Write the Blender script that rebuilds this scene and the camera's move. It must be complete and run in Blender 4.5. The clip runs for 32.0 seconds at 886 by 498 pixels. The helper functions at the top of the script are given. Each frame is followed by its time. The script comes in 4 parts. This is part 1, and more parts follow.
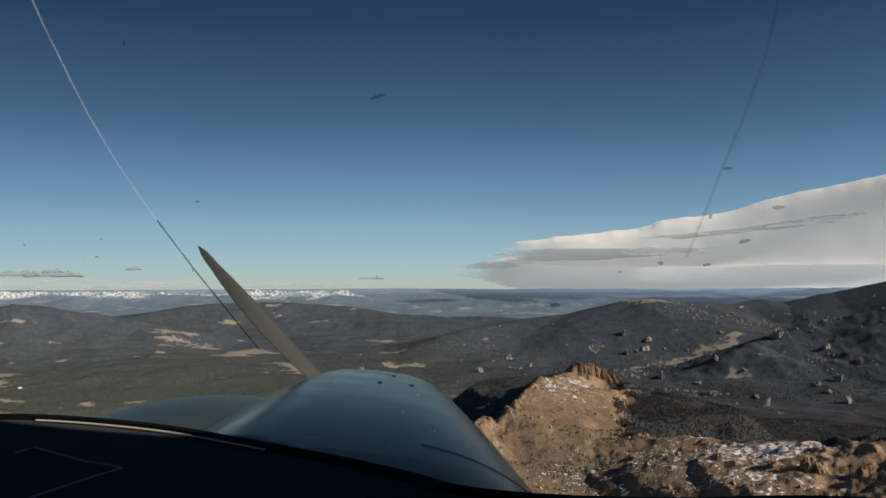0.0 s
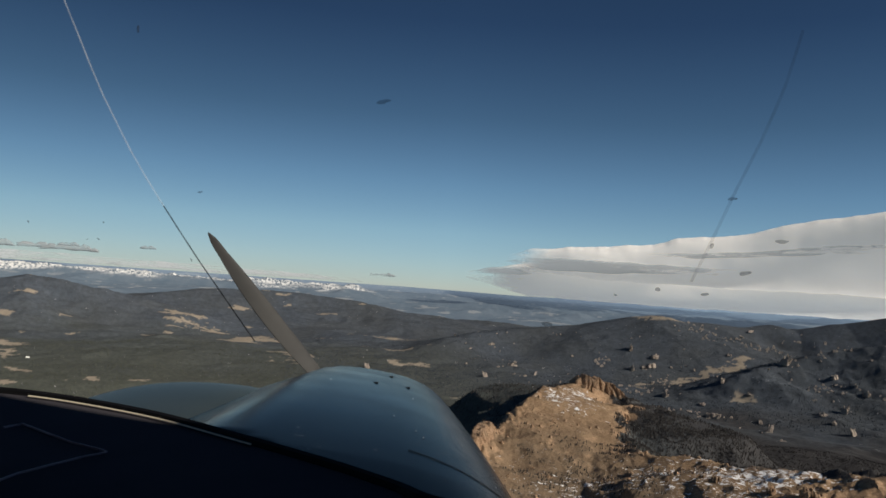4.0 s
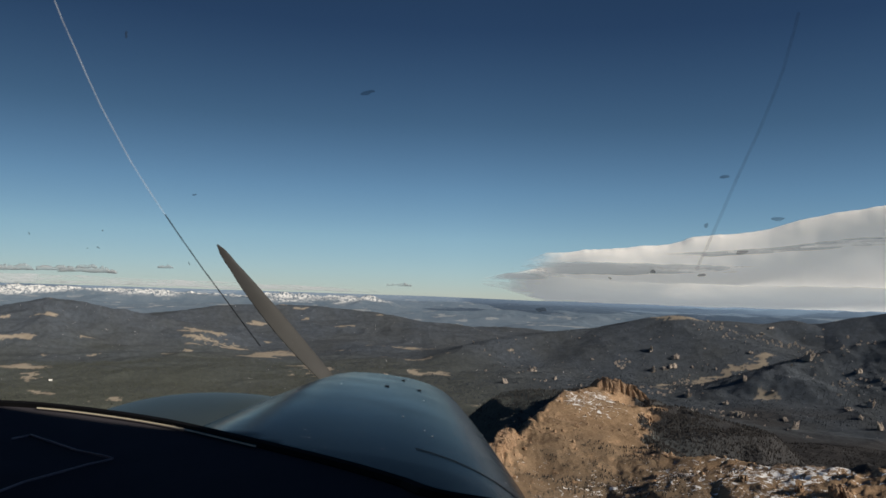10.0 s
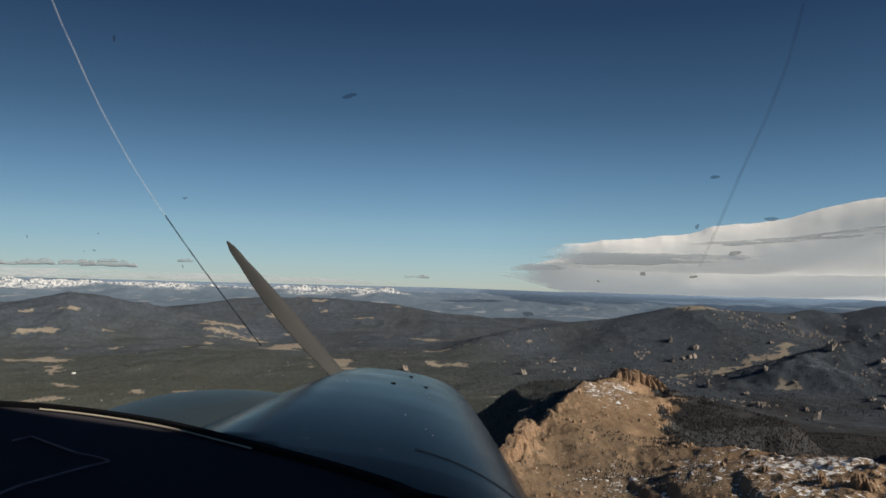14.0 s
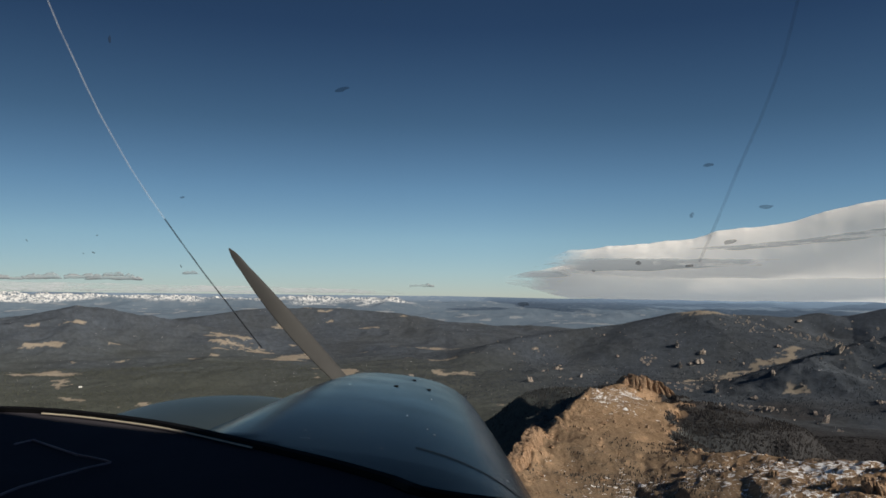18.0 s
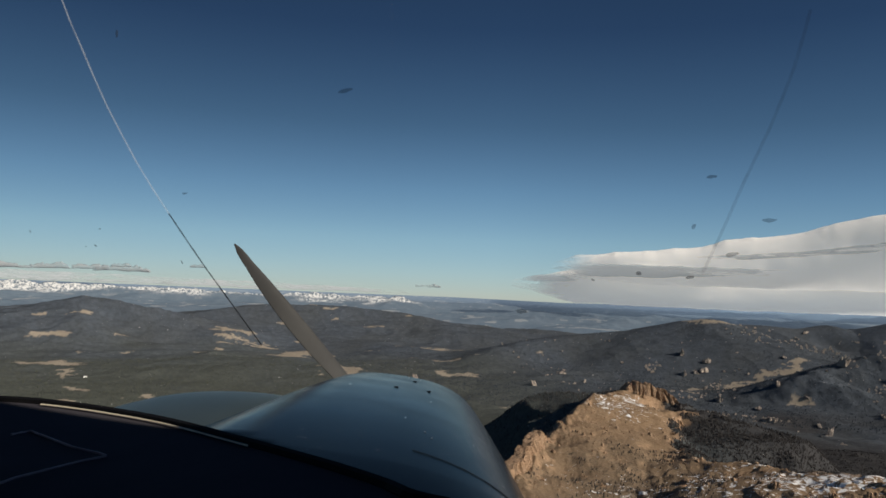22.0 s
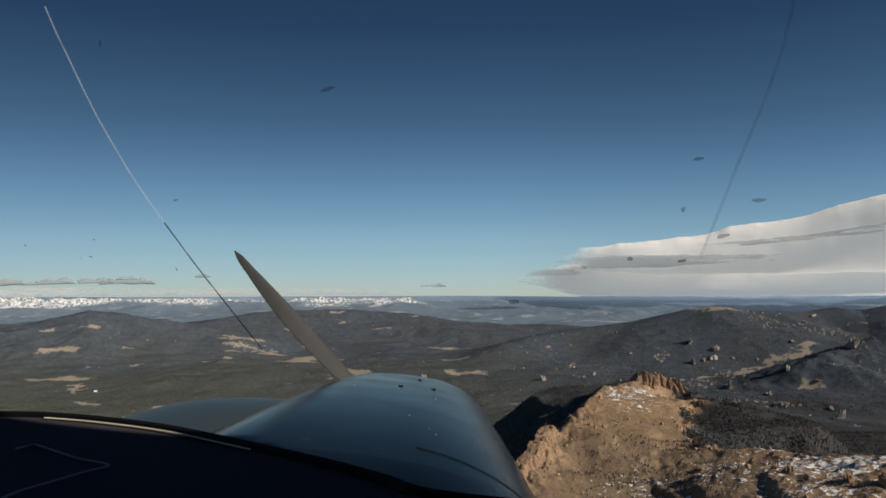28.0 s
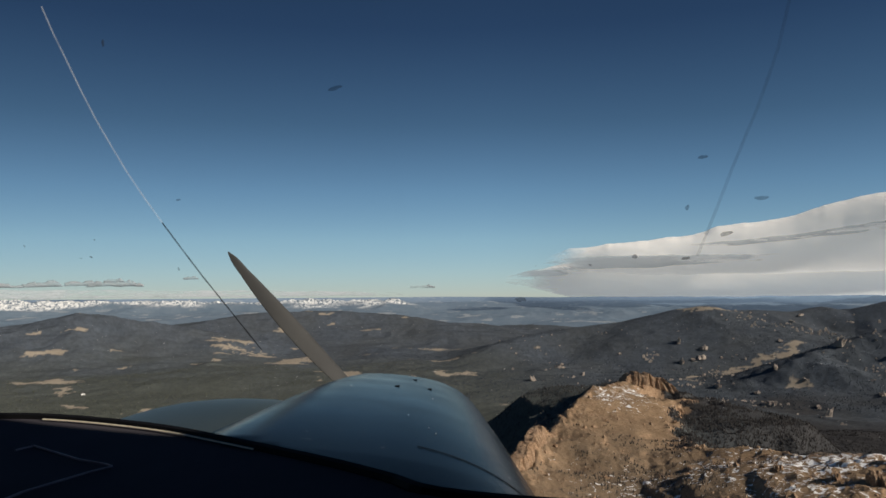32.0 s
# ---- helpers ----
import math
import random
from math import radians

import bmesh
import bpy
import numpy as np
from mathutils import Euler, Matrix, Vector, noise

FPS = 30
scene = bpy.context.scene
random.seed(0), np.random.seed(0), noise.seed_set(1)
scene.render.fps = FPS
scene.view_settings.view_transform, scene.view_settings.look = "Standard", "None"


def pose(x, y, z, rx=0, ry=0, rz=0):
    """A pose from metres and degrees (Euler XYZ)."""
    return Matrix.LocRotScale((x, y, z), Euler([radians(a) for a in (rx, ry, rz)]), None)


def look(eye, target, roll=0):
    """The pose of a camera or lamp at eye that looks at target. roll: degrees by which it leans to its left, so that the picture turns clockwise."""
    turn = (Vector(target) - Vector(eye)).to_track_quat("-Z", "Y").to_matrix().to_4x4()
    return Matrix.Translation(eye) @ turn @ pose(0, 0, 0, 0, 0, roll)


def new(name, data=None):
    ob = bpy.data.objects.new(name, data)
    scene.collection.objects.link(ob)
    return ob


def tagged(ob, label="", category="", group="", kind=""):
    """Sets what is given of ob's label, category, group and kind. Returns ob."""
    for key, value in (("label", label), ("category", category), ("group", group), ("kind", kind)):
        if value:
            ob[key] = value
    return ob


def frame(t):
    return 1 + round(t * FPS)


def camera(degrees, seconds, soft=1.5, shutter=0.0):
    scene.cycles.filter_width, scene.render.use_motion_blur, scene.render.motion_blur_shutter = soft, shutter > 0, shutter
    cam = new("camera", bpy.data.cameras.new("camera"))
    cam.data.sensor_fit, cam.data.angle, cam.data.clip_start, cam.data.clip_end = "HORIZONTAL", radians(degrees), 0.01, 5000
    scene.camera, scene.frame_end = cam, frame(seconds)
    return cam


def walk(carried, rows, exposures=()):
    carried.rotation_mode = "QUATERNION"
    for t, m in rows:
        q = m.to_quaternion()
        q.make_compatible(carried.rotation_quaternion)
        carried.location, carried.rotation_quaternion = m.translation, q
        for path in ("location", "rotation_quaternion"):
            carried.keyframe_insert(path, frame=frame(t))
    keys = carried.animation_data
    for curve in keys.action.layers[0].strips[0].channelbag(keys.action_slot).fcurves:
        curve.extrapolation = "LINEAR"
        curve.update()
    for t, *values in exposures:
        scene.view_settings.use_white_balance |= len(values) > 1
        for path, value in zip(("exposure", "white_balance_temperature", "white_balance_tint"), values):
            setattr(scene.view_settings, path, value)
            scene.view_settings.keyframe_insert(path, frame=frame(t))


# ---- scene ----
SECONDS = 32.0
# seconds, eye in metres, heading, pitch and bank in degrees
ROWS = [
    (0.0, -0.069, -0.014, 0.004, 3.37, 2.75, 0.44),
    (0.5, -0.078, -0.014, 0.007, 3.49, 2.85, -1.46),
    (1.0, -0.081, -0.015, 0.012, 3.45, 2.79, -2.51),
    (1.5, -0.075, -0.014, 0.012, 3.16, 2.84, -2.92),
    (2.0, -0.064, -0.012, 0.007, 2.87, 2.92, -2.01),
    (2.5, -0.057, -0.010, 0.008, 2.56, 2.93, -2.24),
    (3.0, -0.069, -0.013, 0.009, 2.93, 2.98, -3.14),
    (3.5, -0.059, -0.011, 0.014, 2.43, 2.87, -3.91),
    (5.5, -0.041, -0.006, 0.013, 1.85, 2.76, -2.65),
    (6.0, -0.031, -0.005, 0.010, 1.51, 2.82, -2.09),
    (6.5, -0.026, -0.004, 0.010, 1.29, 2.85, -2.52),
    (7.0, -0.026, -0.004, 0.008, 1.33, 2.91, -2.26),
    (7.5, -0.026, -0.005, 0.001, 1.38, 3.14, -1.62),
    (8.0, -0.027, -0.005, 0.001, 1.45, 3.12, -1.58),
    (8.5, -0.027, -0.005, 0.000, 1.36, 3.22, -2.21),
    (9.0, -0.028, -0.005, 0.003, 1.32, 3.18, -2.81),
    (9.5, -0.028, -0.006, -0.001, 1.44, 3.24, -1.98),
    (10.0, -0.025, -0.005, -0.004, 1.33, 3.35, -1.68),
    (10.5, -0.026, -0.004, 0.010, 1.19, 2.94, -3.21),
    (11.0, -0.024, -0.004, 0.014, 1.00, 2.84, -3.96),
    (11.5, -0.020, -0.003, 0.012, 0.91, 2.88, -3.51),
    (12.0, -0.010, -0.000, 0.012, 0.70, 2.70, -1.91),
    (12.5, 0.005, 0.003, 0.013, 0.20, 2.60, -1.26),
    (13.0, 0.009, 0.003, 0.011, -0.02, 2.71, -1.56),
    (13.5, 0.009, 0.003, 0.009, 0.02, 2.78, -1.40),
    (14.0, 0.008, 0.003, 0.010, 0.08, 2.72, -1.30),
    (14.5, 0.008, 0.002, 0.007, 0.08, 2.83, -1.27),
    (16.5, 0.012, 0.001, -0.004, 0.03, 3.18, -0.27),
    (17.0, 0.015, 0.002, -0.005, -0.03, 3.19, 0.05),
    (17.5, 0.019, 0.002, -0.007, -0.20, 3.29, -0.10),
    (18.0, 0.018, 0.002, -0.007, -0.24, 3.32, -0.46),
    (18.5, 0.017, 0.001, -0.010, -0.07, 3.38, 0.33),
    (19.0, 0.015, 0.001, -0.010, -0.01, 3.38, 0.35),
    (19.5, 0.013, 0.001, -0.011, -0.00, 3.47, -0.39),
    (20.0, 0.014, 0.001, -0.010, -0.10, 3.48, -0.78),
    (20.5, 0.018, 0.002, -0.009, -0.28, 3.47, -0.79),
    (21.0, 0.022, 0.003, -0.009, -0.46, 3.49, -1.14),
    (21.5, 0.025, 0.004, -0.007, -0.66, 3.49, -1.72),
    (22.0, 0.026, 0.005, -0.003, -0.76, 3.37, -2.17),
    (22.5, 0.026, 0.005, -0.002, -0.80, 3.33, -2.33),
    (23.0, 0.027, 0.005, -0.002, -0.86, 3.36, -2.63),
    (23.5, 0.029, 0.005, -0.001, -0.98, 3.37, -2.95),
    (24.0, 0.031, 0.006, 0.003, -1.05, 3.18, -2.76),
    (24.5, 0.046, 0.008, -0.003, -1.44, 3.24, -1.20),
    (25.0, 0.057, 0.008, -0.010, -1.69, 3.35, 0.40),
    (25.5, 0.061, 0.007, -0.017, -1.76, 3.57, 1.13),
    (27.5, 0.045, 0.006, -0.009, -1.18, 3.29, 0.72),
    (28.0, 0.040, 0.006, -0.008, -1.02, 3.30, 0.36),
    (28.5, 0.040, 0.006, -0.007, -1.04, 3.26, 0.14),
    (29.0, 0.042, 0.007, -0.003, -1.10, 3.09, 0.17),
    (29.5, 0.042, 0.006, -0.008, -1.06, 3.27, 0.66),
    (30.0, 0.045, 0.005, -0.011, -1.06, 3.28, 1.36),
    (30.5, 0.043, 0.005, -0.009, -1.02, 3.26, 1.12),
    (31.0, 0.036, 0.004, -0.009, -0.78, 3.26, 0.76),
    (31.5, 0.030, 0.003, -0.010, -0.53, 3.33, 0.76),
    (32.0, 0.022, 0.002, -0.011, -0.25, 3.37, 0.60),
]

def axes(yaw, pitch, bank):
    """Right, forward and up axes for a heading, pitch and bank in degrees."""
    y, p, r = radians(yaw), radians(pitch), radians(bank)
    ahead = Vector((math.sin(y) * math.cos(p), math.cos(y) * math.cos(p), math.sin(p)))
    side = Vector((math.cos(y), -math.sin(y), 0))
    top = side.cross(ahead)
    return side * math.cos(r) - top * math.sin(r), ahead, top * math.cos(r) + side * math.sin(r)


def eye_pose(x, y, z, yaw, pitch, bank):
    side, ahead, top = axes(yaw, pitch, bank)
    m = Matrix((side, top, -ahead)).transposed().to_4x4()
    m.translation = (x, y, z)
    return m


cam = camera(57.6, SECONDS, soft=1.6)
walk(cam, [(t, eye_pose(*row)) for t, *row in ROWS], exposures=[(0.0, 0.0)])

# ---- world and sun: clear morning sky, low sun abeam ----
SUN_AZ, SUN_EL = 116.0, 24.0
world = bpy.data.worlds.new("sky")
scene.world = world
world.use_nodes = True
wn = world.node_tree
sky = wn.nodes.new("ShaderNodeTexSky")
sky.sky_type = "NISHITA"
sky.sun_disc = False
sky.sun_elevation, sky.sun_rotation = radians(SUN_EL), radians(SUN_AZ)
sky.altitude, sky.air_density, sky.dust_density, sky.ozone_density = 3200, 1.0, 0.6, 2.5
wn.nodes["Background"].inputs["Strength"].default_value = 0.262
# deep blue above, paling towards the horizon; zenith raised, unseen, to brighten the land
high = wn.nodes.new("ShaderNodeSeparateXYZ")
wn.links.new(wn.nodes.new("ShaderNodeTexCoord").outputs["Generated"], high.inputs[0])
depth = wn.nodes.new("ShaderNodeValToRGB")
for at, tone in ((0.0, (0.27, 0.28, 0.32)), (0.03, (0.29, 0.31, 0.335)), (0.07, (0.30, 0.33, 0.335)), (0.13, (0.24, 0.285, 0.30)), (0.21, (0.155, 0.195, 0.21)), (0.32, (0.090, 0.121, 0.151)), (0.5, (0.075, 0.10, 0.12)), (1.0, (0.24, 0.27, 0.29))):
    stop = depth.color_ramp.elements.new(at) if at not in (0.0, 1.0) else depth.color_ramp.elements[-1 if at else 0]
    stop.color = (tone[0] * 1.01, tone[1], tone[2] * 0.95, 1)
wn.links.new(high.outputs["Z"], depth.inputs["Fac"])
deepen = wn.nodes.new("ShaderNodeVectorMath")
deepen.operation = "MULTIPLY"
wn.links.new(sky.outputs[0], deepen.inputs[0])
wn.links.new(depth.outputs["Color"], deepen.inputs[1])
# a little deeper on the side away from the sun
across = wn.nodes.new("ShaderNodeMapRange")
across.inputs["From Min"].default_value, across.inputs["From Max"].default_value = -0.6, 0.05
across.inputs["To Min"].default_value, across.inputs["To Max"].default_value = 0.66, 1.0
wn.links.new(high.outputs["X"], across.inputs["Value"])
away = wn.nodes.new("ShaderNodeVectorMath")
away.operation = "SCALE"
wn.links.new(deepen.outputs[0], away.inputs[0])
wn.links.new(across.outputs["Result"], away.inputs["Scale"])
wn.links.new(away.outputs[0], wn.nodes["Background"].inputs["Color"])
sun_data = bpy.data.lights.new("sun", "SUN")
sun_data.energy, sun_data.angle, sun_data.color = 5.4, radians(0.6), (1.0, 0.89, 0.76)
sun = new("sun", sun_data)
sun_way = Vector((math.sin(radians(SUN_AZ)) * math.cos(radians(SUN_EL)), math.cos(radians(SUN_AZ)) * math.cos(radians(SUN_EL)), math.sin(radians(SUN_EL))))
sun.matrix_world = look(sun_way * 300, (0, 0, 0))


# ---- materials ----
class Nodes:
    """A short way to write node materials."""

    def __init__(self, name):
        self.mat = bpy.data.materials.new(name)
        self.mat.use_nodes = True
        self.tree = self.mat.node_tree
        self.bsdf = self.tree.nodes["Principled BSDF"]
        self.out = self.tree.nodes["Material Output"]

    def add(self, kind, **settings):
        node = self.tree.nodes.new(kind)
        for key, value in settings.items():
            node.inputs[key.replace("_", " ")].default_value = value
        return node

    def link(self, a, b):
        self.tree.links.new(a, b)

    def noise(self, scale, detail=6.0, rough=0.6, distortion=0.0, coords=None):
        node = self.add("ShaderNodeTexNoise", Scale=scale, Detail=detail, Roughness=rough, Distortion=distortion)
        if coords is None:
            coords = self.add("ShaderNodeNewGeometry").outputs["Position"]
        self.link(coords, node.inputs["Vector"])
        return node.outputs["Fac"]

    def ramp(self, fac, *stops):
        node = self.tree.nodes.new("ShaderNodeValToRGB")
        while len(node.color_ramp.elements) < len(stops):
            node.color_ramp.elements.new(0.5)
        for element, (at, colour) in zip(node.color_ramp.elements, stops):
            element.position = at
            element.color = (colour,) * 3 + (1,) if isinstance(colour, (int, float)) else (*colour, 1)
        self.link(fac, node.inputs["Fac"])
        return node.outputs["Color"]

    def mix(self, fac, a, b):
        node = self.tree.nodes.new("ShaderNodeMix")
        node.data_type = "RGBA"
        for value, socket in ((fac, node.inputs["Factor"]), (a, node.inputs["A"]), (b, node.inputs["B"])):
            if isinstance(value, (int, float)):
                socket.default_value = value
            elif isinstance(value, tuple):
                socket.default_value = (*value, 1)
            else:
                self.link(value, socket)
        return node.outputs["Result"]

    def math(self, op, a, b):
        node = self.tree.nodes.new("ShaderNodeMath")
        node.operation = op
        for value, socket in ((a, node.inputs[0]), (b, node.inputs[1])):
            if isinstance(value, (int, float)):
                socket.default_value = value
            else:
                self.link(value, socket)
        return node.outputs[0]

    def attribute(self, name):
        node = self.tree.nodes.new("ShaderNodeAttribute")
        node.attribute_name = name
        return node.outputs["Fac"]

    def bump(self, height, strength, distance):
        node = self.add("ShaderNodeBump", Strength=strength, Distance=distance)
        self.link(height, node.inputs["Height"])
        self.link(node.outputs["Normal"], self.bsdf.inputs["Normal"])

    def surface(self, colour=None, rough=None, metal=0.0, spec=None):
        for value, key in ((colour, "Base Color"), (rough, "Roughness")):
            if value is None:
                continue
            if isinstance(value, tuple):
                self.bsdf.inputs[key].default_value = (*value, 1)
            elif isinstance(value, (int, float)):
                self.bsdf.inputs[key].default_value = value
            else:
                self.link(value, self.bsdf.inputs[key])
        self.bsdf.inputs["Metallic"].default_value = metal
        if spec is not None:
            self.bsdf.inputs["Specular IOR Level"].default_value = spec
        return self.mat


def ground_material():
    n = Nodes("ground_cover")
    fine, mid, big = n.noise(0.22, 8, 0.7), n.noise(0.03, 8, 0.65), n.noise(0.004, 6, 0.6)
    # Haze put into the colour: forest paler and bluer far off, darker near.
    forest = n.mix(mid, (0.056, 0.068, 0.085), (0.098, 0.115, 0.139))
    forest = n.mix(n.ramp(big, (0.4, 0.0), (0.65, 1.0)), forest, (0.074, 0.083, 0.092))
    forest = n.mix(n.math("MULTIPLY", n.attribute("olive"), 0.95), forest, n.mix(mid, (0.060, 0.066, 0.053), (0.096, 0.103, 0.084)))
    forest = n.mix(n.attribute("near_tone"), forest, n.mix(mid, (0.034, 0.033, 0.034), (0.060, 0.057, 0.057)))
    forest = n.mix(n.math("MULTIPLY", n.ramp(n.noise(0.055, 5, 0.72), (0.40, 0.0), (0.60, 1.0)), 0.40), forest, (0.030, 0.033, 0.037))
    grass = n.mix(n.ramp(mid, (0.3, 0.0), (0.7, 1.0)), (0.215, 0.142, 0.084), (0.335, 0.236, 0.148))
    grass = n.mix(n.ramp(fine, (0.38, 1.0), (0.52, 0.0)), grass, (0.15, 0.095, 0.055))
    grass = n.mix(n.ramp(n.noise(0.6, 5, 0.7), (0.60, 0.0), (0.68, 0.8)), grass, (0.05, 0.042, 0.03))
    scrub = n.mix(n.ramp(n.noise(0.35, 6, 0.7), (0.42, 0.0), (0.60, 1.0)), (0.235, 0.170, 0.112), (0.098, 0.076, 0.053))
    grass = n.mix(n.attribute("scrub"), grass, scrub)
    stone = n.mix(n.ramp(fine, (0.3, 0.0), (0.7, 1.0)), (0.20, 0.122, 0.072), (0.46, 0.318, 0.202))
    colour = n.mix(n.attribute("bare"), forest, grass)
    colour = n.mix(n.attribute("stone"), colour, stone)
    meadow = n.mix(mid, (0.21, 0.175, 0.132), (0.335, 0.295, 0.24))
    colour = n.mix(n.attribute("meadow"), colour, meadow)
    flecks = n.math("ADD", n.noise(0.075, 6, 0.64, 1.2), n.math("MULTIPLY", n.attribute("snow"), 0.31))
    colour = n.mix(n.ramp(flecks, (0.695, 0.0), (0.712, 1.0)), colour, (0.80, 0.80, 0.80))
    n.bump(fine, 0.7, 2.5)
    return n.surface(colour, 0.95, spec=0.1)


def rock_material(name, dark, light, stain):
    n = Nodes(name)
    grain, blotch = n.noise(0.3, 8, 0.7), n.noise(0.05, 6, 0.6)
    colour = n.mix(n.ramp(grain, (0.3, 0.0), (0.7, 1.0)), dark, light)
    colour = n.mix(n.ramp(blotch, (0.45, 0.0), (0.65, 0.7)), colour, stain)
    n.bump(grain, 1.0, 3.0)
    return n.surface(colour, 0.95, spec=0.1)


def plain(name, dark, light, scale, rough, metal=0.0, bump=0.0, local=True, spec=None):
    """Two close tones broken up by grain."""
    n = Nodes(name)
    coords = n.add("ShaderNodeTexCoord").outputs["Object"] if local else None
    grain = n.noise(scale, 6, 0.6, coords=coords)
    if bump:
        n.bump(n.noise(scale * 6, 4, 0.6, coords=coords), 0.5, bump)
    return n.surface(n.mix(grain, dark, light), rough, metal, spec)


def cowling_material():
    n = Nodes("blue_cowl_paint")
    coords = n.add("ShaderNodeTexCoord").outputs["Object"]
    wear = n.noise(3.0, 6, 0.6, coords=coords)
    dust = n.noise(55.0, 3, 0.5, coords=coords)
    colour = n.mix(wear, (0.0020, 0.0046, 0.0085), (0.0040, 0.0082, 0.0145))
    colour = n.mix(n.ramp(dust, (0.70, 0.0), (0.76, 0.30)), colour, (0.3, 0.3, 0.3))
    mat = n.surface(colour, n.ramp(wear, (0.3, 0.16), (0.7, 0.26)), spec=0.032)
    n.bump(n.noise(1.6, 2, 0.5, coords=coords), 0.03, 0.05)
    return mat


def windshield_material():
    """Clear acrylic."""
    n = Nodes("clear_acrylic")
    clear = n.add("ShaderNodeBsdfTransparent", Color=(0.97, 0.98, 0.98, 1))
    gloss, whole = n.add("ShaderNodeBsdfGlossy", Roughness=0.03), n.add("ShaderNodeMixShader")
    n.link(n.math("MULTIPLY", n.add("ShaderNodeFresnel", IOR=1.3).outputs[0], 0.004), whole.inputs["Fac"])
    n.link(clear.outputs[0], whole.inputs[1])
    n.link(gloss.outputs[0], whole.inputs[2])
    n.link(whole.outputs[0], n.out.inputs["Surface"])
    return n.mat


def thin_material(name, colour, cover):
    """A dried film that the sky shows through."""
    n = Nodes(name)
    whole = n.add("ShaderNodeMixShader")
    n.link(n.ramp(n.noise(26, 3, 0.5, coords=n.add("ShaderNodeTexCoord").outputs["Object"]), (0.3, cover * 0.5), (0.7, cover)), whole.inputs["Fac"])
    n.link(n.add("ShaderNodeBsdfTransparent").outputs[0], whole.inputs[1])
    n.link(n.add("ShaderNodeBsdfDiffuse", Color=(*colour, 1)).outputs[0], whole.inputs[2])
    n.link(whole.outputs[0], n.out.inputs["Surface"])
    return n.mat


def cloud_material(name, edge, glow, tone=1.0, cool=0.0):
    """White vapour that thins out towards its ragged rim."""
    n = Nodes(name)
    wide = n.add("ShaderNodeMapping")
    wide.inputs["Scale"].default_value = (1.0, 1.0, 6.0)
    n.link(n.add("ShaderNodeNewGeometry").outputs["Position"], wide.inputs["Vector"])
    streak = n.noise(0.0035, 7, 0.6, 0.6, coords=wide.outputs[0])
    white = n.add("ShaderNodeBsdfDiffuse")
    n.link(n.ramp(streak, (0.3, (0.82 * tone * (1 - cool), 0.81 * tone, 0.79 * tone * (1 + cool))), (0.65, (0.96 * tone * (1 - cool), 0.94 * tone, 0.91 * tone * (1 + cool)))), white.inputs["Color"])
    deep = n.add("ShaderNodeBsdfTranslucent", Color=(0.92 * tone, 0.92 * tone, 0.92 * tone, 1))
    lit, body, whole = n.add("ShaderNodeMixShader", Fac=0.35), n.add("ShaderNodeAddShader"), n.add("ShaderNodeMixShader")
    n.link(white.outputs[0], lit.inputs[1])
    n.link(deep.outputs[0], lit.inputs[2])
    n.link(lit.outputs[0], body.inputs[0])
    # Added glow stands in for sunlight scattered within the cloud.
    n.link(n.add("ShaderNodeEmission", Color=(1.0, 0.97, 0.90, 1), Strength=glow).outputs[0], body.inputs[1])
    cover = n.math("ADD", n.attribute("cover"), n.math("MULTIPLY", n.math("SUBTRACT", streak, 0.5), edge))
    n.link(n.ramp(cover, (0.25, 0.0), (0.6, 1.0)), whole.inputs["Fac"])
    n.link(n.add("ShaderNodeBsdfTransparent").outputs[0], whole.inputs[1])
    n.link(body.outputs[0], whole.inputs[2])
    n.link(whole.outputs[0], n.out.inputs["Surface"])
    return n.mat


def far_material(name, low, high):
    """Distant land: wooded hills with paler fields, a blue plain, and broken snow on the heights."""
    n = Nodes(name)
    # Bluish base tones stand in for haze over the far land.
    colour = n.mix(n.ramp(n.noise(0.012, 8, 0.7), (0.3, 0.0), (0.7, 1.0)), low, high)
    colour = n.mix(n.math("MULTIPLY", n.attribute("field"), 0.45), colour, (0.34, 0.33, 0.30))
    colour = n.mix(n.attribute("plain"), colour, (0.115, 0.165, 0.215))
    colour = n.mix(n.math("MULTIPLY", n.attribute("snow"), n.ramp(n.noise(0.07, 6, 0.7), (0.42, 0.0), (0.54, 1.0))), colour, (0.64, 0.63, 0.60))
    # Blue glow stands in for haze, stronger over the plain and with distance.
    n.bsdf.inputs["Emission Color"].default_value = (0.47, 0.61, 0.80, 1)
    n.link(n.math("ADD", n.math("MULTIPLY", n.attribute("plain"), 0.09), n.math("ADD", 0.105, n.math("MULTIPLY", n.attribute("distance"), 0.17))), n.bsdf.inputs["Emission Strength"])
    return n.surface(colour, 1.0, spec=0.0)


GROUND = ground_material()
ROCK = rock_material("brown_granite", (0.16, 0.098, 0.058), (0.46, 0.315, 0.205), (0.29, 0.21, 0.145))
PALE_ROCK = rock_material("pale_granite", (0.22, 0.185, 0.155), (0.50, 0.435, 0.375), (0.34, 0.295, 0.255))
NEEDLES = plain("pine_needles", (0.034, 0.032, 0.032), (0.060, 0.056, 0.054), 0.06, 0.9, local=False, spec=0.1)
# Paler, bluer copy of the needles; distance haze is put into its colour.
HAZED_NEEDLES = plain("hazed_far_needles", (0.048, 0.057, 0.069), (0.086, 0.099, 0.115), 0.02, 0.95, local=False, spec=0.05)
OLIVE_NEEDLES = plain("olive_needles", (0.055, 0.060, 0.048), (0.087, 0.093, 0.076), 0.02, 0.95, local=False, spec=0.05)
